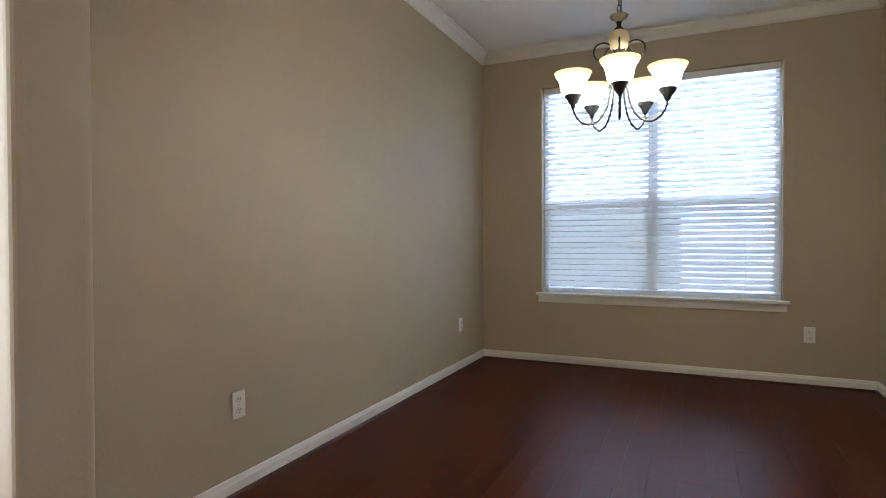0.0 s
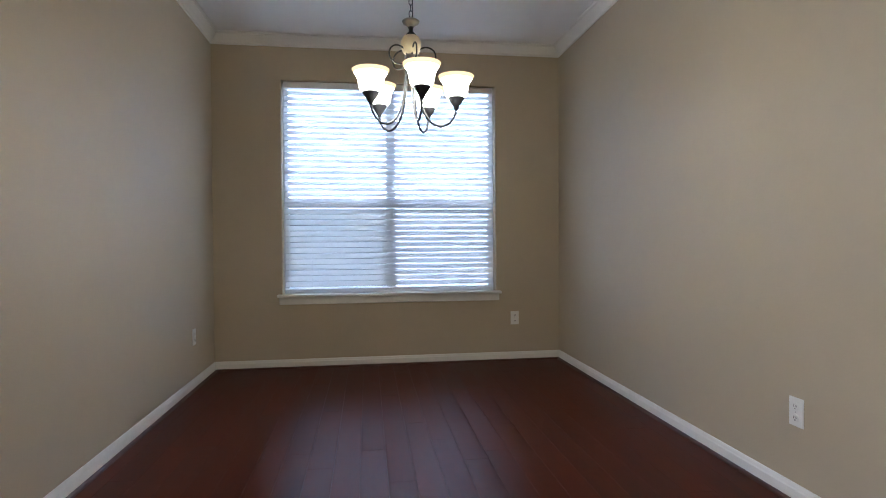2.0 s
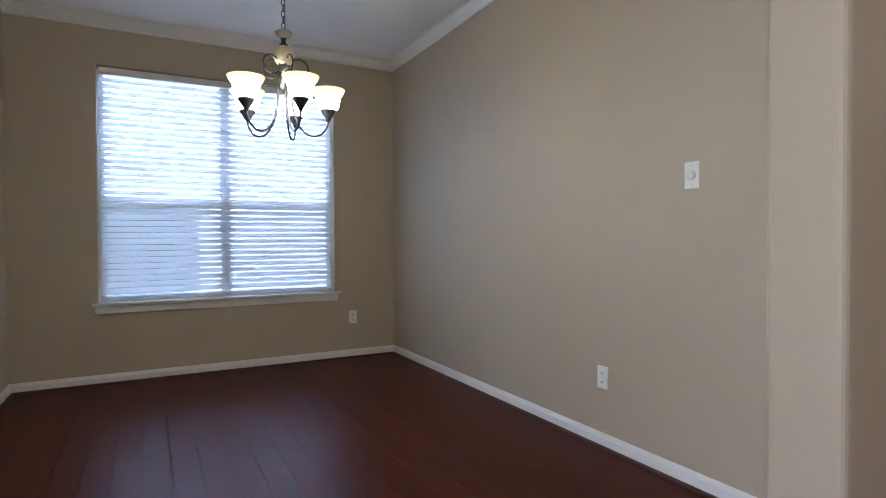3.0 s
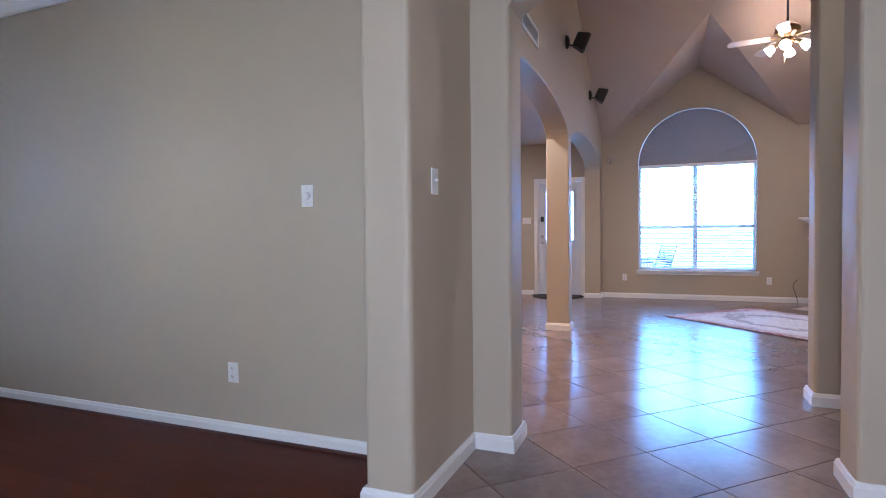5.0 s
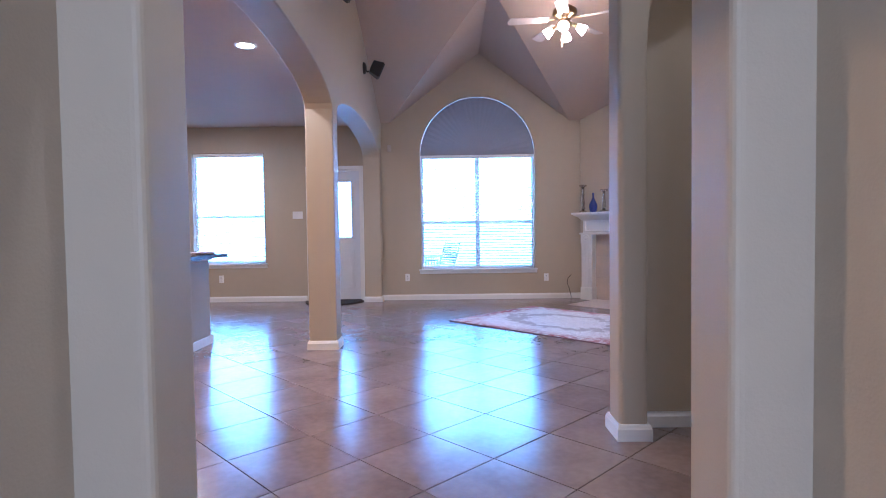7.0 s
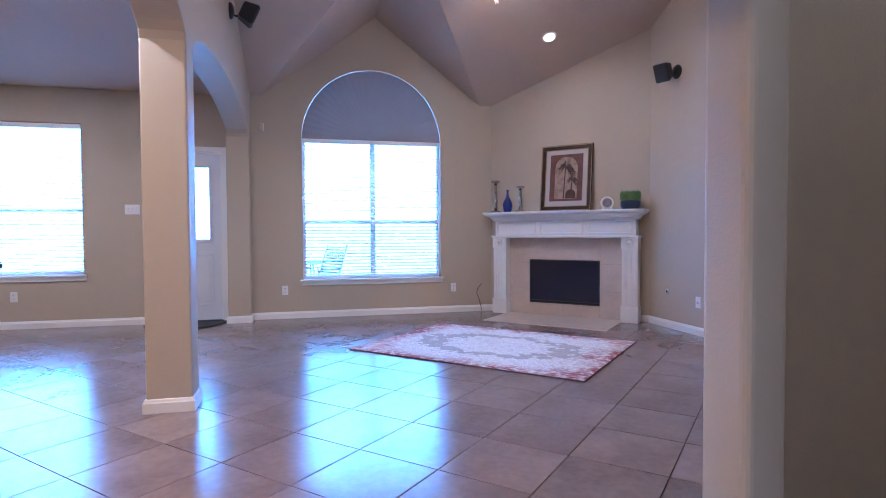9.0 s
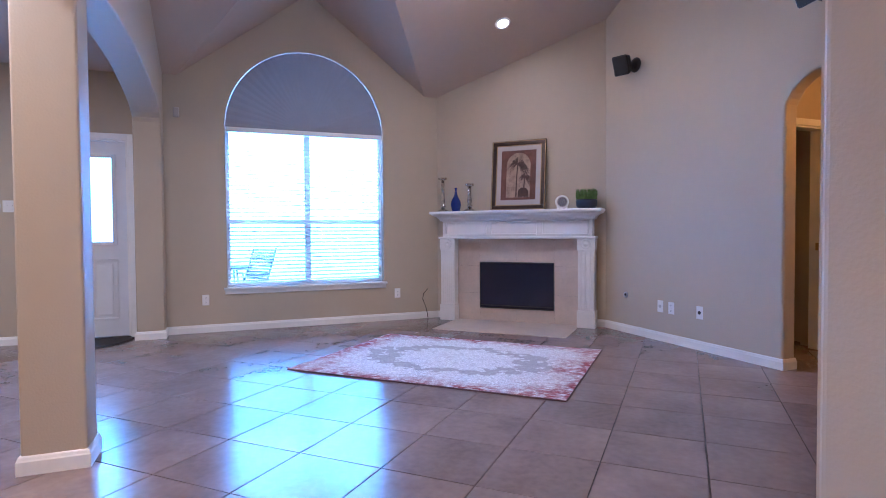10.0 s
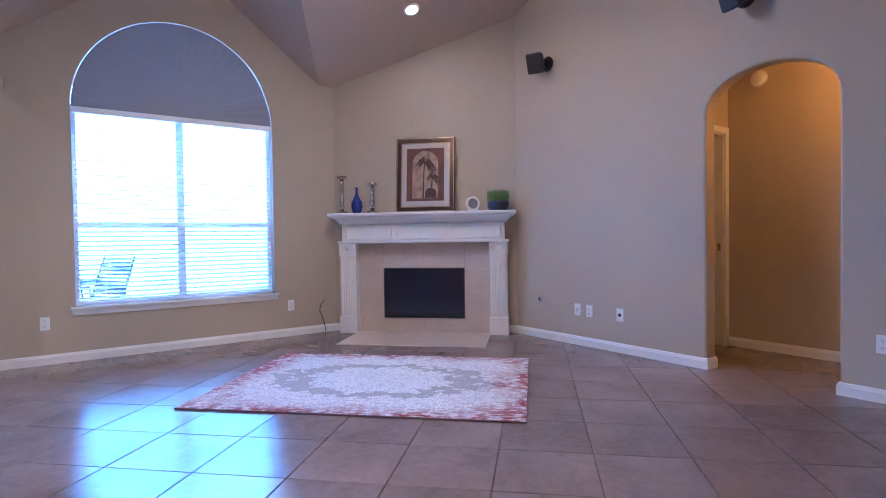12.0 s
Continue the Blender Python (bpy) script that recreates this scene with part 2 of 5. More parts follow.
def baseboard(path, closed=False, shoe=False, h=BASE_H):
    """White baseboard along a plan path, the room on its left."""
    pts = [Vector(p) for p in path]
    n = len(pts)
    offs = []
    for k in range(n):
        prev = pts[k - 1] if (k or closed) else None
        nxt = pts[(k + 1) % n] if (k < n - 1 or closed) else None
        dirs = [d.normalized() for d in ((pts[k] - prev) if prev is not None else None, (nxt - pts[k]) if nxt is not None else None) if d is not None]
        normals = [Vector((-d.y, d.x)) for d in dirs]
        m = sum(normals, Vector((0, 0)))
        m = m / max(m.length_squared, 0.2) * len(normals) if len(normals) == 2 else m
        offs.append(m)

    def strip(prof):
        bm = bmesh.new()
        rings = [[bm.verts.new((p.x + o.x * t, p.y + o.y * t, z)) for t, z in prof] for p, o in zip(pts, offs)]
        pairs = list(zip(rings, rings[1:])) + ([(rings[-1], rings[0])] if closed else [])
        for a, b in pairs:
            for j in range(len(prof) - 1):
                bm.faces.new((a[j], b[j], b[j + 1], a[j + 1]))
        if not closed:
            bm.faces.new(rings[0]), bm.faces.new(rings[-1])
        return bm

    t = BASE_T
    ob = link("baseboard", strip([(-0.01, 0.0), (t, 0.0), (t, h * 0.72), (t * 0.75, h * 0.80), (t * 0.55, h * 0.93), (t * 0.3, h), (-0.01, h)]), "trim")
    tagged(ob, "white painted baseboard with a moulded top edge", "baseboard", kind="structure")
    if shoe:
        ob = link("trim", strip([(0.0, 0.0), (t + 0.016, 0.004), (t + 0.014, 0.014), (t + 0.006, 0.020), (0.0, 0.021)]), "shoe")
        tagged(ob, "dark stained wooden shoe moulding along the baseboard", "trim", kind="structure")


# ---- plan ----
DW, DE, DN = -4.29, -1.25, 5.11          # dining room west, east, north
HS, HW = -1.08, -5.20                    # hall south, west
D_CEIL = 2.856
PX0, PX1 = -0.927, -0.66                 # passage jambs
JN, JS = 0.672, -0.865                   # passage opening, north and south
FE = 6.64                                # far east wall
FS = -3.78                               # family room south wall
PY0, PY1 = 0.97, 1.24                    # arcade wall
BN = 4.87                                # breakfast room north wall
B_CEIL = 2.86
WIN_D = (-3.72, -1.85, 0.64, 2.48)       # dining window x, z
WIN_F = (-1.52, 0.335, 0.50, 2.36)       # family window y, z
WIN_B = (2.90, 4.08, 0.63, 2.44)         # breakfast window y, z
DOOR = (1.315, 2.155, 0.002, 2.15)       # outside door opening y, z

# ---- walls ----
wall("wall_dining_north", sheet(rect(DW - 0.15, DE + 0.15, -0.05, 3.1), [rect(*WIN_D)], on_y(DN), 0.16), bullnose=0.012)
wall("wall_dining_west", sheet(rect(0.94, DN, -0.05, 3.1), [], on_x(DW, -1), 0.15))
wall("wall_dining_east", sheet(rect(1.0, DN, -0.05, 3.1), [], on_x(DE), 0.15))
wall("wall_hall_north", sheet(rounded([(HW, 0.92), (-3.85, 0.92), (-3.85, 1.11), (DW, 1.11), (DW, 1.25), (HW, 1.25)], [0, 0.03, 0.03, 0, 0, 0]), [], on_z(-0.05), 3.1),
     label="greige painted wall return with rounded bullnose corners")
wall("wall_passage_north", sheet(rounded([(-1.72, 0.89), (PX0, 0.89), (PX0, JN), (PX1, JN), (PX1, 1.0), (DE + 0.02, 1.12), (-1.72, 1.12)],
     [0.035, 0, 0.035, 0.035, 0, 0, 0.035]), [], on_z(-0.05), 4.7), label="greige painted passage jamb with rounded bullnose corners")
wall("wall_passage_south", sheet(rounded([(HW, HS), (HW, HS - 0.2), (PX1, HS - 0.2), (PX1, JS), (PX0, JS), (PX0, HS)],
     [0, 0, 0, 0.035, 0.035, 0]), [], on_z(-0.05), 4.7), label="greige painted passage jamb with rounded bullnose corners")
wall("wall_passage_header", sheet([(JN + .02, 4.65), (JS - .02, 4.65), *reversed(arc(JS - .02, JN + .02, 2.34, 0.24))], [], on_x(PX0 + 0.004), PX1 - PX0 - 0.008), bullnose=0.03,
     label="greige painted header with a shallow arched soffit")
ADDED_OPENING = (-0.98, 0.78, 0.12, 2.55)        # tall unseen opening behind the walker, added to hold the daylight lamp
wall("wall_hall_west", sheet(rect(HS - 0.2, 1.2, -0.05, 3.1), [rect(*ADDED_OPENING)], on_x(HW, -1), 0.12))

# arcade wall between family and breakfast rooms, with its square column
A1, A2 = arc(-0.30, 2.90, 2.31, 0.31), arc(3.115, 6.42, 2.31, 0.27)
arcade = [(PX1, -0.05), (-0.30, -0.05), *reversed(A1), (2.90, -0.05), (3.115, -0.05), *reversed(A2), (6.42, -0.05), (FE, -0.05), (FE, 4.7), (PX1, 4.7)]
wall("wall_arcade", sheet(arcade, [], on_y(PY0), PY1 - PY0), bullnose=0.025, label="greige painted arcade wall with two shallow arches on a square column")

fam_arch = [(WIN_F[0], WIN_F[2]), (WIN_F[1], WIN_F[2]), *arc(WIN_F[0], WIN_F[1], WIN_F[3], 0.925, 32)]
wall("wall_east", sheet(rect(-2.3, BN + 0.15, -0.05, 4.3), [fam_arch, rect(*WIN_B), rect(*DOOR)], on_x(FE), 0.16), bullnose=0.012)
E_, S_ = Vector((FE, -2.26)), Vector((5.12, FS))
U = (S_ - E_).normalized()
OUT = Vector((U.y, -U.x))
wall("wall_fireplace", sheet(rect(0, (S_ - E_).length, -0.05, 4.6), [], lambda u, v, w: Vector((*(E_ + U * u - OUT * w), v)), 0.15))
arch_s = [(1.99, -0.05), *reversed(arc(1.99, 2.91, 2.06, 0.29)), (2.91, -0.05)]
wall("wall_south", sheet([(0.70, -0.05), *arch_s, (5.16, -0.05), (5.16, 4.7), (0.70, 4.7)], [], on_y(FS, -1), 0.14), bullnose=0.02,
     label="greige painted wall with an arched opening to a side hall")
niche = [(-2.90, -0.05), *reversed(arc(-2.90, -1.18, 2.12, 0.86)), (-1.18, -0.05)]
wall("wall_niche", sheet([(FS, -0.05), *niche, (-1.025, -0.05), (-1.025, 4.7), (FS, 4.7)], [], on_x(0.55), 0.205), bullnose=0.03,
     label="greige painted wall end with an arched niche and bullnose corners")
wall("wall_niche_back", sheet(rect(FS, -1.09, -0.05, 3.4), [], on_x(0.757), 0.035))
wall("wall_lobby_south", sheet(rect(PX1, 0.76, -0.05, 4.7), [], on_y(FS, -1), 0.12))
wall("wall_lobby_west", sheet(rect(FS, HS - 0.15, -0.05, 4.7), [], on_x(PX1 - 0.002, -1), 0.12))
wall("wall_breakfast_north", sheet(rect(DE + 0.15, FE + 0.1, -0.05, 3.1), [], on_y(BN), 0.12))
wall("wall_kitchen_west", sheet(rect(1.24, BN, -0.05, 3.1), [], on_x(DE + 0.152), 0.05))
wall("wall_family_upper", sheet(rect(-3.9, 1.2, 2.95, 4.7), [], on_x(PX1 - 0.01, -1), 0.1))
# side hall behind the south arch
wall("wall_sidehall_south", sheet(rect(-0.5, 3.55, -0.05, 2.9), [], on_y(-4.87, -1), 0.12))
wall("wall_sidehall_east", sheet([(-4.87, -0.05), (-4.80, -0.05), (-4.80, 2.06), (-4.03, 2.06), (-4.03, -0.05), (-3.92, -0.05), (-3.92, 2.9), (-4.87, 2.9)], [], on_x(3.29), 0.12))
wall("wall_sidehall_west", sheet(rect(-4.87, -3.9, -0.05, 2.9), [], on_x(-0.4, -1), 0.12))
wall("wall_bedroom", sheet(rect(-5.2, -3.9, -0.05, 2.9), [], on_x(4.6), 0.1))
wall("wall_bedroom_south", sheet(rect(3.4, 4.7, -0.05, 2.9), [], on_y(-5.0, -1), 0.1))


# ---- ceilings ----
def ceiling(bm, material, label):
    tagged(link("ceiling", bm, material), label, "ceiling", kind="structure")


ceiling(sheet(rect(HW - 0.1, PX1 - 0.12, HS - 0.1, DN + 0.1), [], on_z(D_CEIL), 0.08), "ceiling_white", "flat white textured drywall ceiling")
ceiling(sheet(rect(PX1 - 0.3, FE + 0.1, PY1 - 0.02, BN + 0.1), [], on_z(B_CEIL), 0.08), "ceiling", "flat pale textured drywall ceiling")
ceiling(sheet(rect(-0.5, 4.7, -5.1, FS - 0.13), [], on_z(2.72), 0.08), "ceiling", "flat pale textured drywall ceiling")
SLOPE, EAVE, RIDGE, RY, TOPX = 0.45, 2.90, 4.02, -0.63, 2.7
vx = FE - (RIDGE - EAVE) / SLOPE
up = lambda x: EAVE + SLOPE * (FE - x)
bm = bmesh.new()
V = lambda *p: bm.verts.new(p)
yl, yr = RY + 1.49, RY - 1.49
n0, n1, n2, n3 = V(FE + .05, PY0 + .1, EAVE), V(FE + .05, yl, EAVE), V(FE + .05, yr, EAVE), V(FE + .05, FS - .1, EAVE)
pk, rg = V(vx, RY, RIDGE), V(FE + .05, RY, RIDGE)
t0, t1 = V(TOPX, PY0 + .1, up(TOPX)), V(TOPX, FS - .1, up(TOPX))
w0, w1 = V(PX1 - .1, PY0 + .1, up(TOPX)), V(PX1 - .1, FS - .1, up(TOPX))
for f in ((n0, n1, pk, t0), (n2, n3, t1, pk), (t0, pk, t1), (n1, rg, pk), (rg, n2, pk), (t0, t1, w1, w0)):
    bm.faces.new(f)
bm.normal_update()
cv = link("ceiling", bm, "ceiling")
md = cv.modifiers.new("thick", 'SOLIDIFY')
md.thickness, md.offset = 0.06, 0.0
tagged(cv, "vaulted pale drywall ceiling with a small gable over the arched window", "ceiling", kind="structure")

# ---- crown moulding in the dining room ----
def crown(p0, p1, n):
    prof = [(0.0, -0.092), (0.010, -0.090), (0.013, -0.074), (0.022, -0.063), (0.034, -0.046), (0.050, -0.028), (0.058, -0.020), (0.060, -0.011), (0.074, -0.007), (0.076, 0.0), (0.0, 0.0)]
    b = bmesh.new()
    d = (Vector(p1) - Vector(p0)).normalized()
    nv = Vector(n)
    rings = []
    for p, s in ((Vector(p0), 1), (Vector(p1), -1)):
        rings.append([b.verts.new((*(p + nv * o + d * o * s), D_CEIL + z)) for o, z in prof])
    k = len(prof)
    for j in range(k):
        b.faces.new((rings[0][j], rings[0][(j + 1) % k], rings[1][(j + 1) % k], rings[1][j]))
    b.faces.new(rings[0]), b.faces.new(rings[1])
    tagged(link("trim", b, "trim"), "white painted crown moulding under the ceiling", "trim", kind="structure")


crown((DW, 1.11), (DW, DN), (1, 0))
crown((DW, DN), (DE, DN), (0, -1))
crown((DE, DN), (DE, 1.12), (-1, 0))

# ---- baseboards, the room on the left of each run ----
baseboard([(DE, 1.12), (DE, DN), (DW, DN), (DW, 1.11)], shoe=True, h=0.082)
baseboard([(DW + .02, 1.11), (-3.85, 1.11), (-3.85, 0.92), (HW, 0.92)])
baseboard([(PX1, 0.95), (PX1, JN), (PX0, JN), (PX0, 0.89), (-1.72, 0.89), (-1.72, 1.12), (DE - .02, 1.12)])
baseboard([(HW, HS), (PX0, HS), (PX0, JS), (PX1, JS), (PX1, FS)])
baseboard([(0.55, FS), (0.55, -2.90), (0.757, -2.90), (0.757, -1.18), (0.55, -1.18), (0.55, -1.025),
           (0.755, -1.025), (0.755, FS), (1.99, FS), (1.99, FS - .14)])
baseboard([(2.91, FS - .14), (2.91, FS), tuple(S_), tuple(E_), (FE, PY0), (6.42, PY0), (6.42, PY1), (FE, PY1), (FE, DOOR[0] - .07)])
baseboard([(FE, DOOR[1] + .07), (FE, BN), (DE + .2, BN)])
baseboard([(3.115, PY0), (3.115, PY1), (2.90, PY1), (2.90, PY0)][::-1], closed=True)
baseboard([(-0.30, PY1), (-0.30, PY0), (PX1, PY0)])
baseboard([(-0.4, -4.87), (3.29, -4.87), (3.29, -4.80)])

# ---- floors ----
fl = link("floor", sheet(rect(PX1 - 1.3, FE + 0.2, -5.2, BN + 0.1), [], on_z(-0.012, -1), 0.1), "grout")
tagged(fl, "brown glazed floor tiles laid diagonally with dark grout", "floor", kind="structure")
fw = link("floor", sheet([(HW - 0.1, HS - 0.1), (-1.66, HS - 0.1), (-1.66, 1.0), (DE + 0.1, 1.0), (DE + 0.1, DN + 0.1), (HW - 0.1, DN + 0.1)], [], on_z(-0.006, -1), 0.09), "wood_gap")
tagged(fw, "dark reddish-brown wood plank floor with a satin sheen", "floor", kind="structure")


# ---- windows ----
def bar(ob_name, bounds, parent, material="vinyl", bevel=0.004):
    return part(ob_name, boxed(*bounds, bevel=bevel), material, parent)


def blind(name, m, width, top, bottom, tilt, pitch, label, ladders=3):
    """Local x across, y outwards, z up."""
    b = empty(name, m)
    tagged(b, label, "window blind", "window blinds")
    part("headrail", boxed(-width / 2, width / 2, -0.03, 0.03, top - 0.055, top, 0.004), "vinyl", b)
    part("bottom_rail", boxed(-width / 2, width / 2, -0.025, 0.025, bottom, bottom + 0.016, 0.003), "slat", b)
    sb = boxed(-width / 2 + .004, width / 2 - .004, -0.025, 0.025, -0.0014, 0.0014)
    me = None
    z = bottom + 0.016 + pitch * 0.8
    while z < top - 0.06:
        if me is None:
            s = part("slat", sb, "slat", b)
            me = s.data
            s.matrix_basis = pose(0, 0, z, tilt)
        else:
            shared("slat", me, b, pose(0, 0, z, tilt))
        z += pitch
    for k in range(ladders):
        x = width * ((k + 0.5) / ladders - 0.5) * 1.12
        for y in (-0.027, 0.027):
            part("ladder_cord", tube([(x, y, bottom), (x, y, top - .05)], 0.0012, 5), "slat", b)
    return b


# dining window
x0, x1, z0, z1 = WIN_D
w1_ = empty("window_1", pose((x0 + x1) / 2, DN, 0))
tagged(w1_, "white vinyl double window with a moulded sill", "window", kind="structure")
hw = (x1 - x0) / 2
for bnds in ((-hw, -hw + .045, .085, .14, z0, z1), (hw - .045, hw, .085, .14, z0, z1), (-hw + .045, hw - .045, .085, .14, z0, z0 + .05), (-hw + .045, hw - .045, .085, .14, z1 - .05, z1),
             (-.041, .041, .085, .14, z0 + .05, z1 - .05)):
    bar("window_frame", bnds, w1_)
for sgn in (-1, 1):
    a, b_ = sorted((sgn * .041, sgn * (hw - .045)))
    bar("meeting_rail", (a, b_, .09, .135, 1.40, 1.455), w1_)
    p = part("pane", boxed(a + .001, b_ - .001, .108, .112, z0 + .051, z1 - .051), "glass", w1_)
    p.visible_shadow = False
part("window_sill", boxed(-hw - .045, hw + .045, -.055, .084, z0 - .022, z0 + .002, .006), "trim", w1_)
part("window_apron", boxed(-hw - .03, hw + .03, -.02, -.001, z0 - .085, z0 - .023, .006), "trim", w1_)
blind("window_blind", pose((x0 + x1) / 2, DN + 0.045, 0), x1 - x0 - 0.03, z1 - 0.005, z0 + 0.030, 61, 0.0488, "white two-inch slat blind lowered and tilted nearly closed")

# family window
screen = bpy.data.materials.new("insect_screen")
screen.use_nodes = True
sn = screen.node_tree
st, sm = sn.nodes.new("ShaderNodeBsdfTransparent"), sn.nodes.new("ShaderNodeMixShader")
st.inputs[0].default_value = (1, 1, 1, 1)
sm.inputs[0].default_value = 0.30
sn.nodes["Principled BSDF"].inputs["Base Color"].default_value = (0.10, 0.11, 0.13, 1)
sn.nodes["Principled BSDF"].inputs["Roughness"].default_value = 0.8
sn.links.new(st.outputs[0], sm.inputs[1])
sn.links.new(sn.nodes["Principled BSDF"].outputs[0], sm.inputs[2])
sn.links.new(sm.outputs[0], sn.nodes["Material Output"].inputs[0])
M["screen"] = screen
for sgn in (-1, 1):
    a, b_ = sorted((sgn * .041, sgn * (hw - .045)))
    part("insect_screen", boxed(a, b_, .136, .138, z0 + .05, 1.41), "screen", w1_)

y0, y1, z0, z1 = WIN_F
w2_ = empty("window_2", pose(FE, (y0 + y1) / 2, 0, 0, 0, -90))
tagged(w2_, "tall white window with a half-round top", "window", kind="structure")
hw = (y1 - y0) / 2
for bnds in ((-hw, -hw + .04, .085, .14, z0, z1), (hw - .04, hw, .085, .14, z0, z1), (-hw + .04, hw - .04, .085, .14, z0, z0 + .05),
             (-hw, hw, .07, .14, z1 - .03, z1 + .03), (-.035, .035, .085, .14, z0 + .05, z1 - .03)):
    bar("window_frame", bnds, w2_)
for sgn in (-1, 1):
    a, b_ = sorted((sgn * .035, sgn * (hw - .04)))
    bar("meeting_rail", (a, b_, .09, .135, 1.235, 1.28), w2_)
    p = part("pane", boxed(a + .001, b_ - .001, .108, .112, z0 + .051, z1 - .031), "glass", w2_)
    p.visible_shadow = False
part("window_sill", boxed(-hw - .04, hw + .04, -.05, .084, z0 - .022, z0 + .002, .006), "trim", w2_)
part("window_apron", boxed(-hw - .03, hw + .03, -.02, -.001, z0 - .075, z0 - .023, .006), "trim", w2_)
for sgn in (-1, 1):
    a, b_ = sorted((sgn * .035, sgn * (hw - .04)))
    part("insect_screen", boxed(a, b_, .136, .138, z0 + .05, 1.24), "screen", w2_)
half = [(hw * math.cos(math.pi * k / 32), z1 + .031 + .895 * math.sin(math.pi * k / 32)) for k in range(33)]
p = part("arched_pane", sheet(half, [], lambda u, v, w: Vector((u * .995, .112 + w, v)), .004), "glass", w2_)
p.visible_shadow = False
# pleated half-round shade, its folds running out from the middle of the base
fan_shade = empty("arched_shade", w2_.matrix_world)
PLEATS, GORES = 60, 12
for g in range(GORES):
    sh = bmesh.new()
    ring, mid = [], []
    for k in range(g * PLEATS // GORES, (g + 1) * PLEATS // GORES + 1):
        a = math.pi * k / PLEATS
        d = 0.0025 * (k % 2) + .030 * max(0.0, 1 - abs(a - .34) / .34) - .012 * max(0.0, math.sin((a - .68) * 1.3))
        ring.append(sh.verts.new((hw * .9976 * math.cos(a), .016 + d, z1 - .005 + .9266 * math.sin(a))))
        mid.append(sh.verts.new((0.003 * math.cos(a), .016, z1 - .005 + .003 * math.sin(a))))
    for k in range(PLEATS // GORES):
        sh.faces.new((ring[k], ring[k + 1], mid[k + 1], mid[k]))
    part("pleated_gore", sh, "shade_cloth", fan_shade)
tagged(fan_shade, "grey pleated sunburst shade filling the half-round window top", "window shade")
blind("window_blind", pose(FE + 0.045, (y0 + y1) / 2, 0, 0, 0, -90), y1 - y0 - 0.03, z1 - 0.003, z0 + 0.02, 14, 0.0445, "white two-inch slat blind lowered with open slats")

# breakfast window
y0, y1, z0, z1 = WIN_B
w3_ = empty("window_3", pose(FE, (y0 + y1) / 2, 0, 0, 0, -90))
tagged(w3_, "white single-hung window with a moulded sill", "window", kind="structure")
hw = (y1 - y0) / 2
for bnds in ((-hw, -hw + .04, .085, .14, z0, z1), (hw - .04, hw, .085, .14, z0, z1), (-hw + .04, hw - .04, .085, .14, z0, z0 + .05), (-hw + .04, hw - .04, .085, .14, z1 - .05, z1)):
    bar("window_frame", bnds, w3_)
bar("meeting_rail", (-hw + .04, hw - .04, .09, .135, 1.385, 1.43), w3_)
p = part("pane", boxed(-hw + .041, hw - .041, .108, .112, z0 + .051, z1 - .051), "glass", w3_)
p.visible_shadow = False
part("window_sill", boxed(-hw - .04, hw + .04, -.05, .084, z0 - .022, z0 + .002, .006), "trim", w3_)
part("window_apron", boxed(-hw - .03, hw + .03, -.02, -.001, z0 - .075, z0 - .023, .006), "trim", w3_)
blind("window_blind", pose(FE + 0.045, (y0 + y1) / 2, 0, 0, 0, -90), y1 - y0 - 0.03, z1 - 0.005, z0 + 0.02, 13, 0.0445, "white two-inch slat blind lowered with open slats", ladders=2)

# ---- outside ----
gr = link("ground", sheet(rect(-300, 300, -300, 300), [rect(HW - .1, FE + .14, -5.1, DN + .14)], on_z(-0.12, -1), 0.2), "lawn")
tagged(gr, "short green lawn round the house", "ground", kind="structure")
pt = link("pavement", sheet(rect(FE + .17, FE + 4.2, -3.0, 5.5), [], on_z(-0.118), 0.05), "concrete")
tagged(pt, "pale concrete patio slab behind the house", "patio", kind="structure")
bd = link("backdrop", sheet(rect(-9, 11, -0.1, 7.5), [], on_x(FE + 5.0), 0.02), "day_east")
tagged(bd, "plain bright sky beyond the patio", "backdrop", kind="structure")
bd = link("backdrop", sheet(rect(-11, 5, -0.1, 7.0), [], on_y(DN + 6.0), 0.02), "day_north")
tagged(bd, "plain bright sky beyond the garden", "backdrop", kind="structure")


nb = empty("neighbour_house", pose(-3.6, DN + 4.6, -.12))
tagged(nb, "pale brick house next door with a dark window", "house")
part("wall", boxed(-1.6, 0.95, 0, .25, 0, 1.62), "brick_pale", nb)
part("eave", boxed(-1.7, 1.10, -.18, .25, 1.621, 1.76, .01), "vinyl", nb)
for wx in (-.95, .15):
    wn_ = part("window", boxed(wx, wx + .62, -.02, -.001, .55, 1.30, .004), "vinyl", nb)
    part("pane", boxed(wx + .06, wx + .56, -.026, -.0205, .61, 1.24), "glass_black", wn_)


# ---- small wall fittings ----
def facing(x, y, z, normal):
    """A pose on a wall: local -y points into the room."""
    return pose(x, y, z, 0, 0, math.degrees(math.atan2(normal[0], -normal[1])))


def plate(name, m, label, category, w=0.075, h=0.12):
    e = empty(name, m)
    tagged(e, label, category, category + "s")
    part("cover_plate", boxed(-w / 2, w / 2, -0.007, 0.0, -h / 2, h / 2, 0.003), "white", e)
    return e


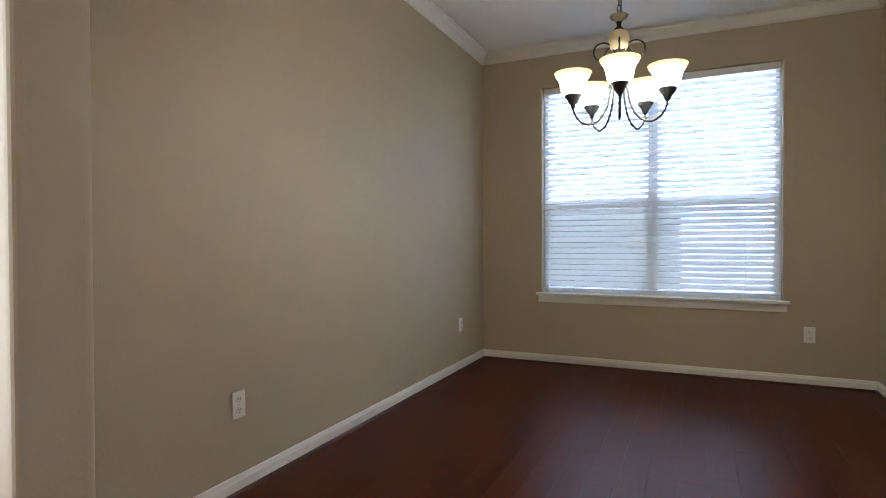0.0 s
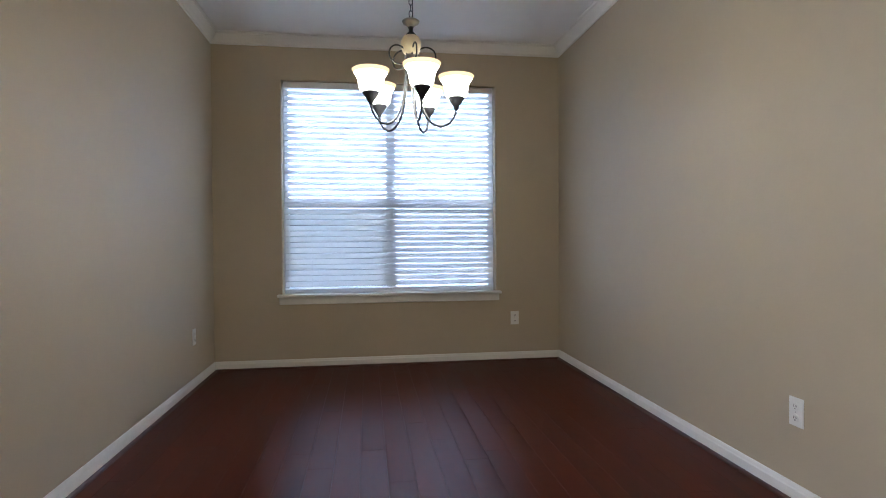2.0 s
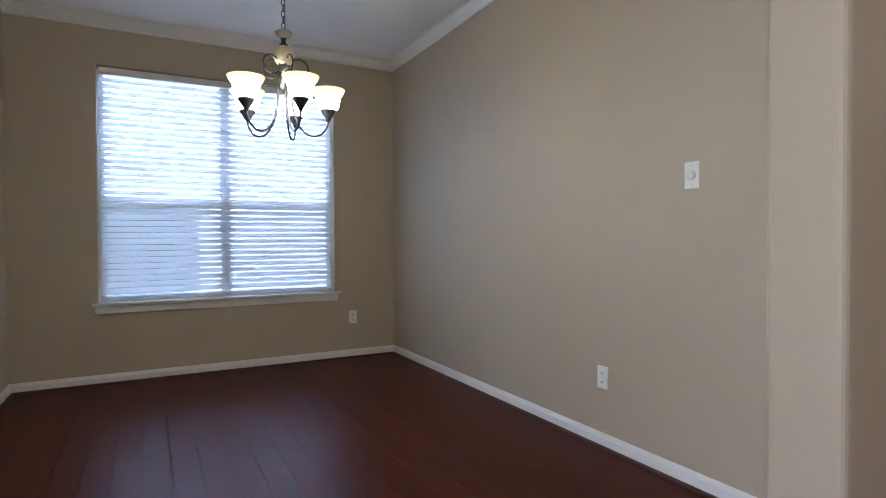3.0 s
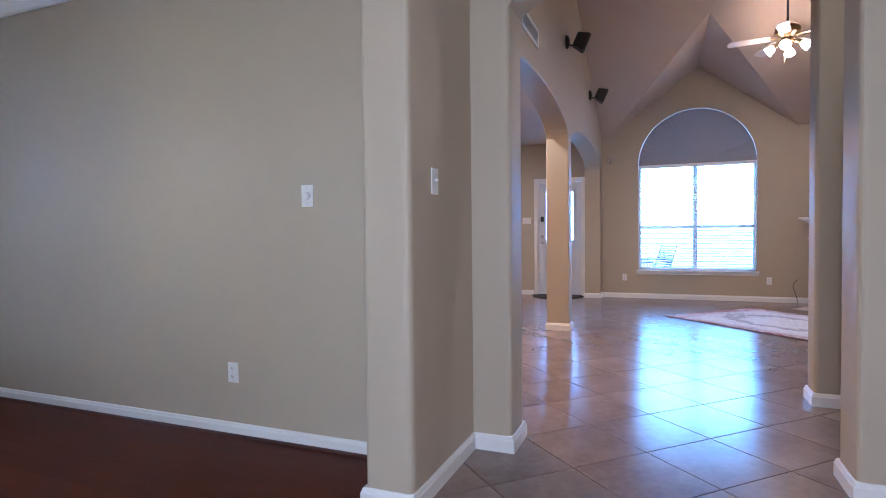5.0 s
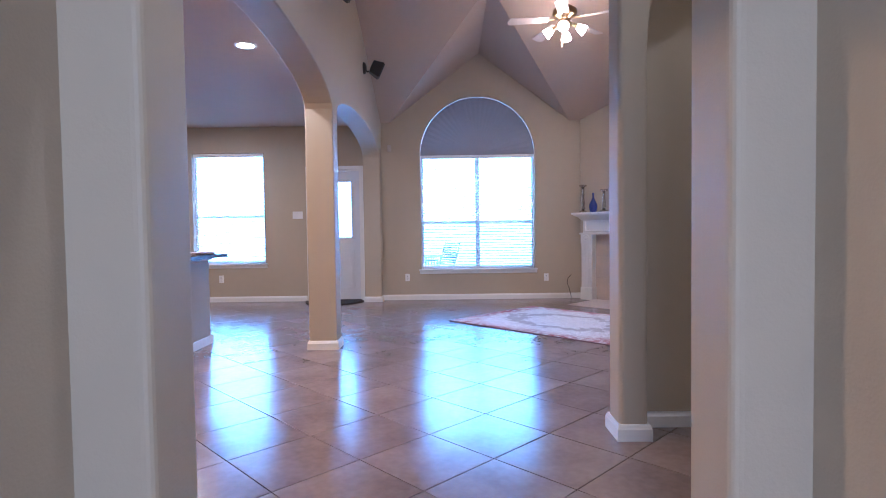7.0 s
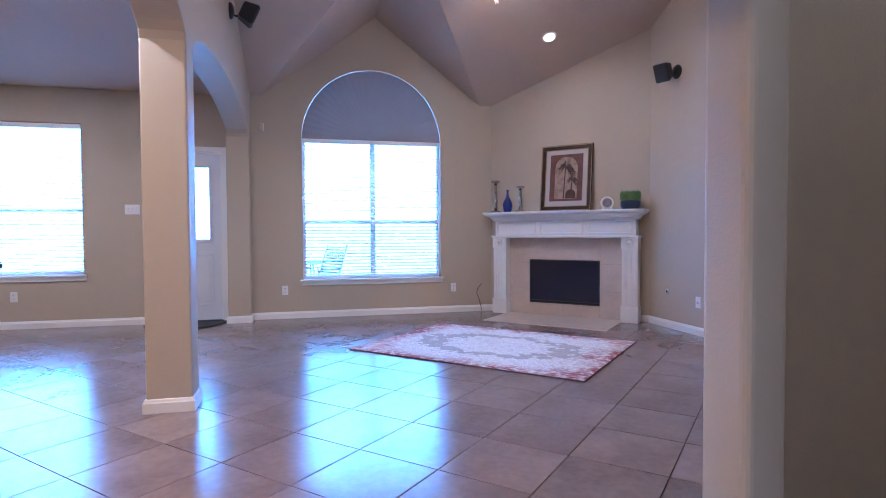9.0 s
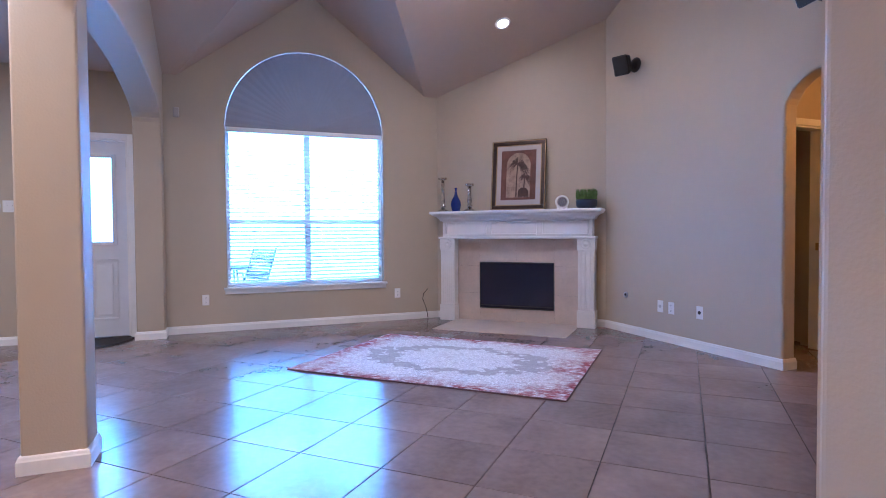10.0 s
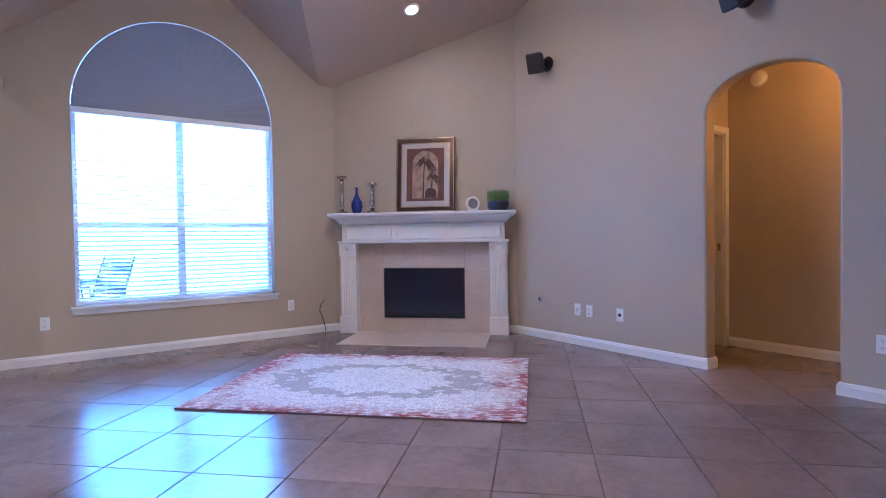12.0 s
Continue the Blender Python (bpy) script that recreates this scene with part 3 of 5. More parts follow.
def outlet(x, y, z, normal):
    e = plate("wall_outlet", facing(x, y, z, normal), "white duplex outlet with a plain cover plate", "wall outlet")
    for dz in (-0.024, 0.024):
        face = part("receptacle", lathe([(0.0165, 0.0), (0.0165, 0.0030), (0.014, 0.0035)], 16, m=pose(0, -0.007, dz, 90)), "white", e)
        for sx in (-0.006, 0.006):
            part("slot", boxed(sx - .0014, sx + .0014, -0.0112, -0.0098, dz - .003, dz + .007), "black", face)
        part("ground_hole", boxed(-.0025, .0025, -0.0112, -0.0098, dz - .011, dz - .007), "black", face)
    part("screw", lathe([(0.003, 0.0), (0.003, 0.001)], 8, m=pose(0, -0.007, 0, 90)), "steel", e)


def toggle(x, y, z, normal, gangs=1, up=1):
    e = plate("light_switch", facing(x, y, z, normal), "white toggle light switch plate on the wall", "light switch", w=0.075 + 0.046 * (gangs - 1))
    for k in range(gangs):
        sx = (k - (gangs - 1) / 2) * 0.046
        part("toggle", boxed(sx - .005, sx + .005, -0.022, -0.006, 0.000 * up, 0.012 * up, 0.002), "white", e)
        for dz in (-0.03, 0.03):
            part("screw", lathe([(0.003, 0.0), (0.003, 0.001)], 8, m=pose(sx, -0.007, dz, 90)), "steel", e)


def dimmer(x, y, z, normal):
    e = plate("dimmer_switch", facing(x, y, z, normal), "white rotary dimmer with a round knob", "light switch")
    part("knob", lathe([(0.021, 0.0), (0.020, 0.012), (0.016, 0.018), (0.0, 0.019)], 24, m=pose(0, -0.007, 0, 90)), "white", e, smooth=True)
    for dz in (-0.042, 0.042):
        part("screw", lathe([(0.003, 0.0), (0.003, 0.001)], 8, m=pose(0, -0.007, dz, 90)), "steel", e)


def jack(x, y, z, normal, dark=True):
    e = plate("cable_jack", facing(x, y, z, normal), "white cable jack plate with a dark round hole", "wall jack")
    part("socket", lathe([(0.017, 0.0), (0.017, 0.004), (0.010, 0.005), (0.004, 0.012)], 16, m=pose(0, -0.007, 0, 90)), "black" if dark else "steel", e)


outlet(-1.675, DN, 0.39, (0, -1))
outlet(DW, 2.02, 0.39, (1, 0))
outlet(DW, 4.55, 0.39, (1, 0))
outlet(DE, 2.272, 0.380, (-1, 0))
dimmer(DE, 1.728, 1.400, (-1, 0))
toggle(-1.455, 0.89, 1.424, (0, -1))
toggle(-1.29, HS, 1.414, (0, 1))
outlet(0.757, -1.93, 0.357, (-1, 0))
outlet(FE, 0.57, 0.37, (-1, 0))
outlet(FE, -1.70, 0.348, (-1, 0))
outlet(FE, 3.64, 0.38, (-1, 0))
toggle(FE, 2.355, 1.416, (-1, 0), gangs=3)
jack(4.243, FS, 0.353, (0, 1), dark=False)
outlet(4.094, FS, 0.351, (0, 1))
jack(3.739, FS, 0.352, (0, 1))
outlet(1.75, FS, 0.377, (0, 1))
e = empty("gas_valve", facing(4.77, FS, 0.417, (0, 1)))
tagged(e, "round chrome gas key escutcheon on the wall", "gas valve")
part("escutcheon", lathe([(0.034, 0.0), (0.031, 0.008), (0.020, 0.012), (0.017, 0.006), (0.0, 0.006)], 24, m=pose(0, 0, 0, 90)), "steel", e, smooth=True)
part("key_stem", lathe([(0.0165, 0.004), (0.0165, 0.0075), (0.007, 0.0075), (0.006, 0.016), (0.0, 0.016)], 16, m=pose(0, 0, 0, 90)), "black", e)
e = empty("occupancy_sensor", facing(FE, 0.835, 2.475, (-1, 0)))
tagged(e, "small beige sensor box high on the wall", "sensor")
part("housing", boxed(-.03, .03, -.035, 0, -.055, .055, .012, 3), "matboard", e)
part("lens", boxed(-.02, .02, -.037, -.034, -.03, .01, .001), "matboard", e)
e = empty("smoke_detector", facing(3.0, -4.87, 2.53, (0, 1)))
tagged(e, "round white smoke detector on the hall wall", "smoke detector")
part("base", lathe([(0.075, 0.0), (0.075, 0.012), (0.068, 0.016)], 28, m=pose(0, 0, 0, 90)), "white", e)
part("cap", lathe([(0.062, 0.014), (0.058, 0.034), (0.040, 0.044), (0.0, 0.046)], 28, m=pose(0, 0, 0, 90)), "white", e, smooth=True)
e = empty("wall_vent", facing(0.87, PY0, 2.92, (0, -1)))
tagged(e, "white louvred air vent high on the wall", "air vent")
for bnds in ((-.31, .31, -.012, 0, .055, .085), (-.31, .31, -.012, 0, -.085, -.055), (-.31, -.28, -.012, 0, -.055, .055), (.28, .31, -.012, 0, -.055, .055)):
    part("vent_frame", boxed(*bnds, .003), "trim", e)
sl = None
for k in range(6):
    z = -.046 + .0185 * k
    if sl is None:
        ob = part("louvre", boxed(-.279, .279, -.010, .010, -.001, .001), "trim", e)
        sl = ob.data
        ob.matrix_basis = pose(0, -.004, z, 35)
    else:
        shared("louvre", sl, e, pose(0, -.004, z, 35))
part("backing", boxed(-.28, .28, -.0008, .0, -.055, .055), "grout", e)

# ---- outside door ----
dy0, dy1, _, dz1 = DOOR
d1 = empty("door_1", pose(FE, (dy0 + dy1) / 2, 0, 0, 0, -90))
tagged(d1, "closed white half-glazed outside door with two lower panels", "door", kind="structure")
hw = (dy1 - dy0) / 2
for bnds in ((-hw - .055, -hw + .004, -.018, -.002, 0, dz1 + .055), (hw - .004, hw + .055, -.018, -.002, 0, dz1 + .055), (-hw + .004, hw - .004, -.018, -.002, dz1 - .004, dz1 + .055)):
    part("casing", boxed(*bnds, .005), "trim", d1)
for bnds in ((-hw, -hw + .025, 0, .15, 0, dz1), (hw - .025, hw, 0, .15, 0, dz1), (-hw + .025, hw - .025, 0, .15, dz1 - .025, dz1)):
    part("jamb", boxed(*bnds), "trim", d1)
part("threshold", boxed(-hw, hw, -.01, .16, 0, .02, .004), "black", d1)
lh, lz0, lz1 = 0.265, 1.035, 1.955
dw_ = hw - .028
leaf = part("leaf", sheet(rect(-dw_, dw_, .022, dz1 - .028), [rect(-lh, lh, lz0, lz1)], lambda u, v, w: Vector((u, .03 + w, v)), .044), "door", d1)
for bnds in ((-lh - .03, -lh + .012, .018, .034, lz0 - .03, lz1 + .03), (lh - .012, lh + .03, .018, .034, lz0 - .03, lz1 + .03), (-lh + .012, lh - .012, .018, .034, lz1 - .012, lz1 + .03),
             (-lh + .012, lh - .012, .018, .034, lz0 - .03, lz0 + .012)):
    part("lite_frame", boxed(*bnds, .005), "door", leaf)
p = part("pane", boxed(-lh, lh, .048, .054, lz0, lz1), "glass", leaf)
p.visible_shadow = False
for a, b_ in ((-.30, -.035), (.035, .30)):
    for bnds in ((a, b_, .022, .031, .20, .225), (a, b_, .022, .031, .83, .855), (a, a + .025, .022, .031, .225, .83), (b_ - .025, b_, .022, .031, .225, .83)):
        part("panel_moulding", boxed(*bnds, .006), "door", leaf)
    part("raised_panel", boxed(a + .05, b_ - .05, .024, .031, .255, .80, .006), "door", leaf)
part("keypad", boxed(-dw_ + .035, -dw_ + .095, .008, .030, 1.39, 1.49, .008), "black", leaf, "black keypad lock")
part("deadbolt", lathe([(0.030, 0.0), (0.028, 0.012), (0.012, 0.014), (0.010, 0.028), (0.0, 0.028)], 20, m=pose(-dw_ + .065, .030, 1.11, 90)), "steel", leaf, "round nickel deadbolt", smooth=True)
part("lever", lathe([(0.030, 0.0), (0.028, 0.010), (0.011, 0.012), (0.011, 0.045), (0.0, 0.046)], 20, m=pose(-dw_ + .065, .030, .985, 90)), "steel", leaf, "nickel lever handle", smooth=True)
part("handle", boxed(-dw_ + .06, -dw_ + .165, -.014, -.004, .977, .993, .004), "steel", leaf)
for z in (.25, 1.08, 1.90):
    part("hinge", boxed(dw_ - .004, dw_ + .012, .014, .030, z - .05, z + .05, .004), "steel", d1)

# side-hall door, standing ajar
d2 = empty("door_2", pose(3.29, -4.415, 0, 0, 0, -90))
tagged(d2, "white panelled inside door standing ajar in its casing", "door", kind="structure")
hw = .385
for bnds in ((-hw - .06, -hw + .002, -.016, -.001, 0, 2.12), (hw - .002, hw + .06, -.016, -.001, 0, 2.12), (-hw + .002, hw - .002, -.016, -.001, 2.058, 2.12)):
    part("casing", boxed(*bnds, .005), "trim", d2)
for bnds in ((-hw, -hw + .018, .001, .12, 0, 2.06), (hw - .018, hw, .001, .12, 0, 2.06), (-hw + .018, hw - .018, .001, .12, 2.042, 2.06)):
    part("jamb", boxed(*bnds), "trim", d2)
part("strike_plate", boxed(hw - .0195, hw - .017, .03, .06, .93, 1.0, .001), "brass", d2)
lf = part("leaf", boxed(0, .72, 0, .035, .01, 2.03, .003), "door", d2)
lf.matrix_basis = pose(-hw + .03, .13, 0, 0, 0, 62)
for z0_, z1_ in ((.2, .9), (1.05, 1.85)):
    part("panel_moulding", boxed(.13, .59, -.004, .0, z0_, z1_, .003), "door", lf)
part("knob", lathe([(0.024, 0.0), (0.010, 0.008), (0.010, 0.03), (0.026, 0.045), (0.022, 0.06), (0.0, 0.064)], 20, m=pose(.66, 0, .95, 90)), "brass", lf, smooth=True)

half = [(.47 * math.cos(math.pi * k / 24), -.52 * math.sin(math.pi * k / 24)) for k in range(25)]
dm = link("door_mat", sheet(half, [], on_z(0.0), .012), "mat")
dm.matrix_world = pose(6.585, 1.755, 0.003, 0, 0, -90)
tagged(dm, "dark half-round rubber door mat on the tiles", "door mat")

# ---- fireplace ----
FP = pose(5.876, -3.024, 0, 0, 0, -135)
fp = empty("fireplace_mantel", FP)
tagged(fp, "white painted mantel with fluted legs over beige stone", "fireplace")
for s in (-1, 1):
    leg = part("fluted_leg", boxed(s * .87 - .095, s * .87 + .095, -.16, -.002, .0, 1.04, .004), "trim", fp)
    part("plinth_block", boxed(s * .87 - .105, s * .87 + .105, -.175, -.002, .0, .20, .005), "trim", leg)
    part("capital_block", boxed(s * .87 - .102, s * .87 + .102, -.172, -.002, .90, 1.055, .004), "trim", leg)
    part("rosette", lathe([(0.060, 0.0), (0.060, 0.008), (0.048, 0.010), (0.042, 0.004), (0.024, 0.005), (0.020, 0.012), (0.0, 0.014)], 28, m=pose(s * .87, -.172, .978, 90)), "trim", leg, smooth=True)
    for k in range(6):
        x = s * .87 + (k - 2.5) * .028
        part("flute_rib", boxed(x - .009, x + .009, -.169, -.158, .215, .885, .004), "trim", leg)
part("frieze", boxed(-.94, .94, -.15, -.002, 1.058, 1.29, .004), "trim", fp)
part("bed_moulding", boxed(-.985, .985, -.195, -.002, 1.040, 1.066, .008), "trim", fp)
for a, b_ in ((-.90, -.345), (-.29, .29), (.345, .90)):
    for bnds in ((a, b_, -.174, -.149, 1.085, 1.103), (a, b_, -.174, -.149, 1.235, 1.253), (a, a + .018, -.174, -.149, 1.103, 1.235), (b_ - .018, b_, -.174, -.149, 1.103, 1.235)):
        part("panel_moulding", boxed(*bnds, .005), "trim", fp)
cr = bmesh.new()
prof = [(.155, 1.262), (.175, 1.268), (.185, 1.29), (.215, 1.32), (.255, 1.338), (.262, 1.35), (.262, 1.356)]
rings = []
for d, z in prof:
    g = d - .155
    rings.append([cr.verts.new(p) for p in ((-.945 - g, -.002, z), (-.945 - g, -d, z), (.945 + g, -d, z), (.945 + g, -.002, z))])
for a, b_ in zip(rings, rings[1:]):
    for j in range(3):
        cr.faces.new((a[j], a[j + 1], b_[j + 1], b_[j]))
part("cornice", cr, "trim", fp)
part("shelf", boxed(-1.065, 1.065, -.30, -.002, 1.354, 1.385, .008), "trim", fp)
# stone surround, each slab a piece, on a mortar bed
part("mortar_bed", boxed(-.774, .774, -.034, -.001, .0, 1.036), "grout", fp)
fz0, fz1, fw_ = .165, .745, .475
for bnds in ((-.775, -fw_, fz0 - .165 + .001, 1.04), (fw_, .775, .001, 1.04)):
    for za, zb in ((.001, .3495), (.35, .6995), (.70, 1.038)):
        part("stone_slab", boxed(bnds[0] + .0009, bnds[1] - .0009, -.040, -.0345, za + .0009, zb, .0012), "stone", fp)
for xa, xb in ((-fw_, 0.0), (0.0, fw_)):
    part("stone_slab", boxed(xa + .0009, xb - .0009, -.040, -.0345, fz1 + .002, 1.038, .0012), "stone", fp)
for xa, xb in ((-fw_, 0.0), (0.0, fw_)):
    part("stone_slab", boxed(xa + .0009, xb - .0009, -.040, -.0345, .001, fz0 - .002, .0012), "stone", fp)
for bnds in ((-fw_, fw_, fz1 - .012, fz1), (-fw_, fw_, fz0, fz0 + .012), (-fw_, -fw_ + .010, fz0 + .012, fz1 - .012), (fw_ - .010, fw_, fz0 + .012, fz1 - .012)):
    part("firebox_frame", boxed(bnds[0], bnds[1], -.052, -.004, bnds[2], bnds[3], .003), "black", fp)
part("fire_screen", boxed(-fw_ + .010, fw_ - .010, -.046, -.035, fz0 + .012, fz1 - .012), "glass_black", fp, "glossy black glass fire screen")
part("louvre_bar", boxed(-fw_ + .012, fw_ - .012, -.050, -.0462, fz0 + .03, fz0 + .042, .001), "black", fp)
hearth = empty("hearth", FP)
tagged(hearth, "flush beige stone hearth slabs before the fireplace", "hearth", kind="structure")
for k in range(3):
    a = -.775 + 1.55 / 3 * k
    part("stone_slab", boxed(a + .0005, a + 1.55 / 3 - .0005, -.86, -.4175, -.02, .007, .001), "stone", hearth)
    part("stone_slab", boxed(a + .0005, a + 1.55 / 3 - .0005, -.417, -.042, -.02, .007, .001), "stone", hearth)


# ---- things on the mantel ----
SH = 1.385


def at_shelf(a, d, turn=0.0, z=SH):
    return FP @ pose(a, -d, z, 0, 0, turn)


def candlestick(a, h):
    e = empty("candlestick", at_shelf(a, .16))
    tagged(e, "tall turned silver mercury-glass candlestick" if h > .35 else "shorter turned silver mercury-glass candlestick", "candlestick", "candlesticks")
    part("base", lathe([(0.071, 0.0), (0.071, 0.010), (0.059, 0.022), (0.032, 0.034), (0.024, 0.05)], 24), "silver", e, smooth=True)
    part("stem", lathe([(0.024, .05), (0.037, .07), (0.020, .09), (0.029, h * .36), (0.022, h * .55), (0.017, h * .62), (0.029, h * .66), (0.017, h * .70), (0.024, h * .80), (0.020, h - .045)], 24), "silver", e, smooth=True)
    part("drip_pan", lathe([(0.020, h - .045), (0.032, h - .03), (0.056, h - .024), (0.058, h), (0.049, h - .004), (0.000, h - .008)], 24), "silver", e, smooth=True)


candlestick(-.93, .435)
candlestick(-.565, .345)
e = link("bottle_vase", lathe([(0.0, 0.0), (0.046, 0.0), (0.052, 0.02), (0.066, 0.085), (0.060, 0.13), (0.034, 0.18), (0.017, 0.22), (0.012, 0.275), (0.018, 0.30), (0.014, 0.302), (0.009, 0.27), (0.0, 0.2)], 28), "cobalt", smooth=True)
e.matrix_world = at_shelf(-.755, .15)
tagged(e, "slim-necked cobalt blue glass bottle vase", "vase")

pic = empty("framed_picture", at_shelf(.04, .115) @ pose(0, 0, 0, -7))
tagged(pic, "palm tree print in a bronze gilt frame leaning on the wall", "picture")
pw, ph, fwid = .685, .87, .058
for bnds in ((-pw / 2, pw / 2, 0, fwid), (-pw / 2, pw / 2, ph - fwid, ph), (-pw / 2, -pw / 2 + fwid, fwid, ph - fwid), (pw / 2 - fwid, pw / 2, fwid, ph - fwid)):
    part("frame_rail", boxed(bnds[0], bnds[1], -.015, .018, bnds[2], bnds[3], .007), "frame_gold", pic)
for bnds in ((-pw / 2 + fwid, pw / 2 - fwid, fwid, fwid + .01), (-pw / 2 + fwid, pw / 2 - fwid, ph - fwid - .01, ph - fwid), (-pw / 2 + fwid, -pw / 2 + fwid + .01, fwid + .01, ph - fwid - .01), (pw / 2 - fwid - .01, pw / 2 - fwid, fwid + .01, ph - fwid - .01)):
    part("gilt_fillet", boxed(bnds[0], bnds[1], -.008, .01, bnds[2], bnds[3], .002), "brass", pic)
for bnds in ((-pw / 2 + .006, pw / 2 - .006, .006, .016), (-pw / 2 + .006, pw / 2 - .006, ph - .016, ph - .006), (-pw / 2 + .006, -pw / 2 + .016, .016, ph - .016), (pw / 2 - .016, pw / 2 - .006, .016, ph - .016)):
    part("gilt_lip", boxed(bnds[0], bnds[1], -.019, -.012, bnds[2], bnds[3], .003), "brass", pic)
part("mat_board", boxed(-pw / 2 + fwid, pw / 2 - fwid, .000, .008, fwid, ph - fwid), "matboard", pic)
ix, iz0, iz1 = .218, .13, .745
part("print_border", boxed(-ix - .012, ix + .012, -.0025, .0, iz0 - .012, iz1 + .012), "matboard", pic)
prt = part("print", boxed(-ix, ix, -.005, -.0025, iz0, iz1), "sepia", pic)
arch_p = [(-.15, .16), (.15, .16), *arc(-.15, .15, .56, .155, 16)]
part("painted_arch", sheet(arch_p, [], lambda u, v, w: Vector((u, -.0065 + w, v)), .0015), "ochre", prt)


def palm(x, z0_, h, r):
    """A painted palm: a thin leaning trunk and feathered fronds that arch over and droop."""
    b = bmesh.new()
    rng = random.Random(int(h * 1000))
    for j in range(8):
        s0, s1 = j / 8, (j + 1) / 8
        w = .0085 - .003 * s0
        q = [(x - w + .012 * s0 * s0, z0_ + h * s0), (x + w + .012 * s0 * s0, z0_ + h * s0), (x + w + .012 * s1 * s1, z0_ + h * s1), (x - w + .012 * s1 * s1, z0_ + h * s1)]
        b.faces.new([b.verts.new((px, -.0085, pz)) for px, pz in q])
    cx, cz = x + .012, z0_ + h
    for k in range(17):
        a = math.pi * (-.22 + 1.44 * k / 16) + rng.uniform(-.06, .06)
        ln = r * rng.uniform(.85, 1.1)
        droop = .42 + .35 * abs(math.cos(a))
        mid = [(cx + ln * t * math.cos(a), cz + ln * (t * math.sin(a) - droop * t * t)) for t in [j / 9 for j in range(10)]]
        for j in range(1, 10):
            (ax, az), (bx_, bz) = mid[j - 1], mid[j]
            wd = .052 * r / .14 * math.sin(math.pi * (.12 + .80 * j / 9))
            for sg in (-1, 1):
                tip = (bx_ + .35 * (bx_ - ax) + sg * wd * .25, bz - wd * rng.uniform(.5, 1.0) if sg < 0 else bz + wd * rng.uniform(.15, .4))
                b.faces.new([b.verts.new((px, -.0085, pz)) for px, pz in ((ax, az), (bx_, bz), tip)])
    return b


part("painted_palm", palm(-.022, .165, .415, .135), "umber", prt)
part("painted_palm", palm(.072, .165, .245, .088), "umber", prt)
part("painted_shrub", sheet([(0.0, .165), (.13, .165), *arc(0.0, .13, .22, .06, 12)], [], lambda u, v, w: Vector((u, -.0075 + w, v)), .0008), "umber", prt)

clk = empty("mantel_clock", at_shelf(.59, .14, 22) @ Matrix.Diagonal((.9, .9, .9, 1)))
tagged(clk, "small white round desk clock with a navy face", "clock")
part("case", lathe([(0.080, -.015), (0.088, -.012), (0.088, 0.008), (0.080, 0.014), (0.066, 0.012)], 32, m=pose(0, 0, .095, 90)), "white", clk, smooth=True)
dial = part("dial", lathe([(0.067, 0.010), (0.067, 0.0125)], 32, m=pose(0, 0, .095, 90)), "matboard", clk)
for k in range(12):
    a = 2 * math.pi * k / 12
    part("numeral_bar", boxed(-.007, .007, -.0150, -.0126, .032, .060), "clock_blue", dial).matrix_basis = pose(0, 0, .095) @ pose(0, 0, 0, 0, math.degrees(a))
part("centre_disc", lathe([(0.024, 0.0126), (0.024, 0.0145)], 20, m=pose(0, 0, .095, 90)), "clock_blue", dial)
part("clock_hand", boxed(-.0022, .0022, -.0172, -.0155, -.008, .045), "white", dial).matrix_basis = pose(0, 0, .095, 0, 40)
part("clock_hand", boxed(-.0026, .0026, -.0172, -.0155, -.008, .030), "white", dial).matrix_basis = pose(0, 0, .095, 0, 150)
for s in (-1, 1):
    part("foot", boxed(s * .055 - .012, s * .055 + .012, -.012, .016, 0, .04, .004), "white", clk)

plant = empty("potted_grass", at_shelf(.873, .15))
tagged(plant, "three tufts of artificial green grass in a navy oval pot", "plant")
part("pot", lathe([(0.0, 0.0), (0.095, 0.0), (0.120, 0.03), (0.124, 0.08), (0.116, 0.095), (0.108, 0.088), (0.0, 0.085)], 36, m=Matrix.Diagonal((.98, .72, 1.12, 1))), "pot", plant, smooth=True)
gb_ = bmesh.new()
rng = random.Random(5)
for n_ in range(1100):
    a, r = rng.uniform(0, 2 * math.pi), .046 * math.sqrt(rng.random())
    x, y = (n_ % 3 - 1) * .068 + r * math.cos(a), r * math.sin(a)
    h, lean = rng.uniform(.10, .155), rng.uniform(0, .022)
    t = rng.uniform(0, 2 * math.pi)
    dx, dy = .0022 * math.cos(t), .0022 * math.sin(t)
    lx, ly = lean * math.cos(a) + rng.uniform(-.008, .008), lean * math.sin(a) + rng.uniform(-.008, .008)
    v = [gb_.verts.new(q) for q in ((x - dx, y - dy, .085), (x + dx, y + dy, .085), (x + lx * .4 + dx, y + ly * .4 + dy, .085 + h * .6), (x + lx * .4 - dx, y + ly * .4 - dy, .085 + h * .6), (x + lx, y + ly, .085 + h))]
    gb_.faces.new(v[:4]), gb_.faces.new((v[3], v[2], v[4]))
gb_.normal_update()
part("grass_blades", gb_, "grass", plant)["kind"] = "stuff"

# ---- loose cable by the fireplace ----
cb = link("loose_cable", tube([(6.60, -2.10, .012), (6.57, -2.085, .06), (6.565, -2.06, .16), (6.60, -2.03, .26), (6.615, -2.05, .33), (6.59, -2.085, .375), (6.60, -2.10, .39)], .0045, 8), "cable", smooth=True)
tagged(cb, "thin black cable standing loose at the wall", "cable")


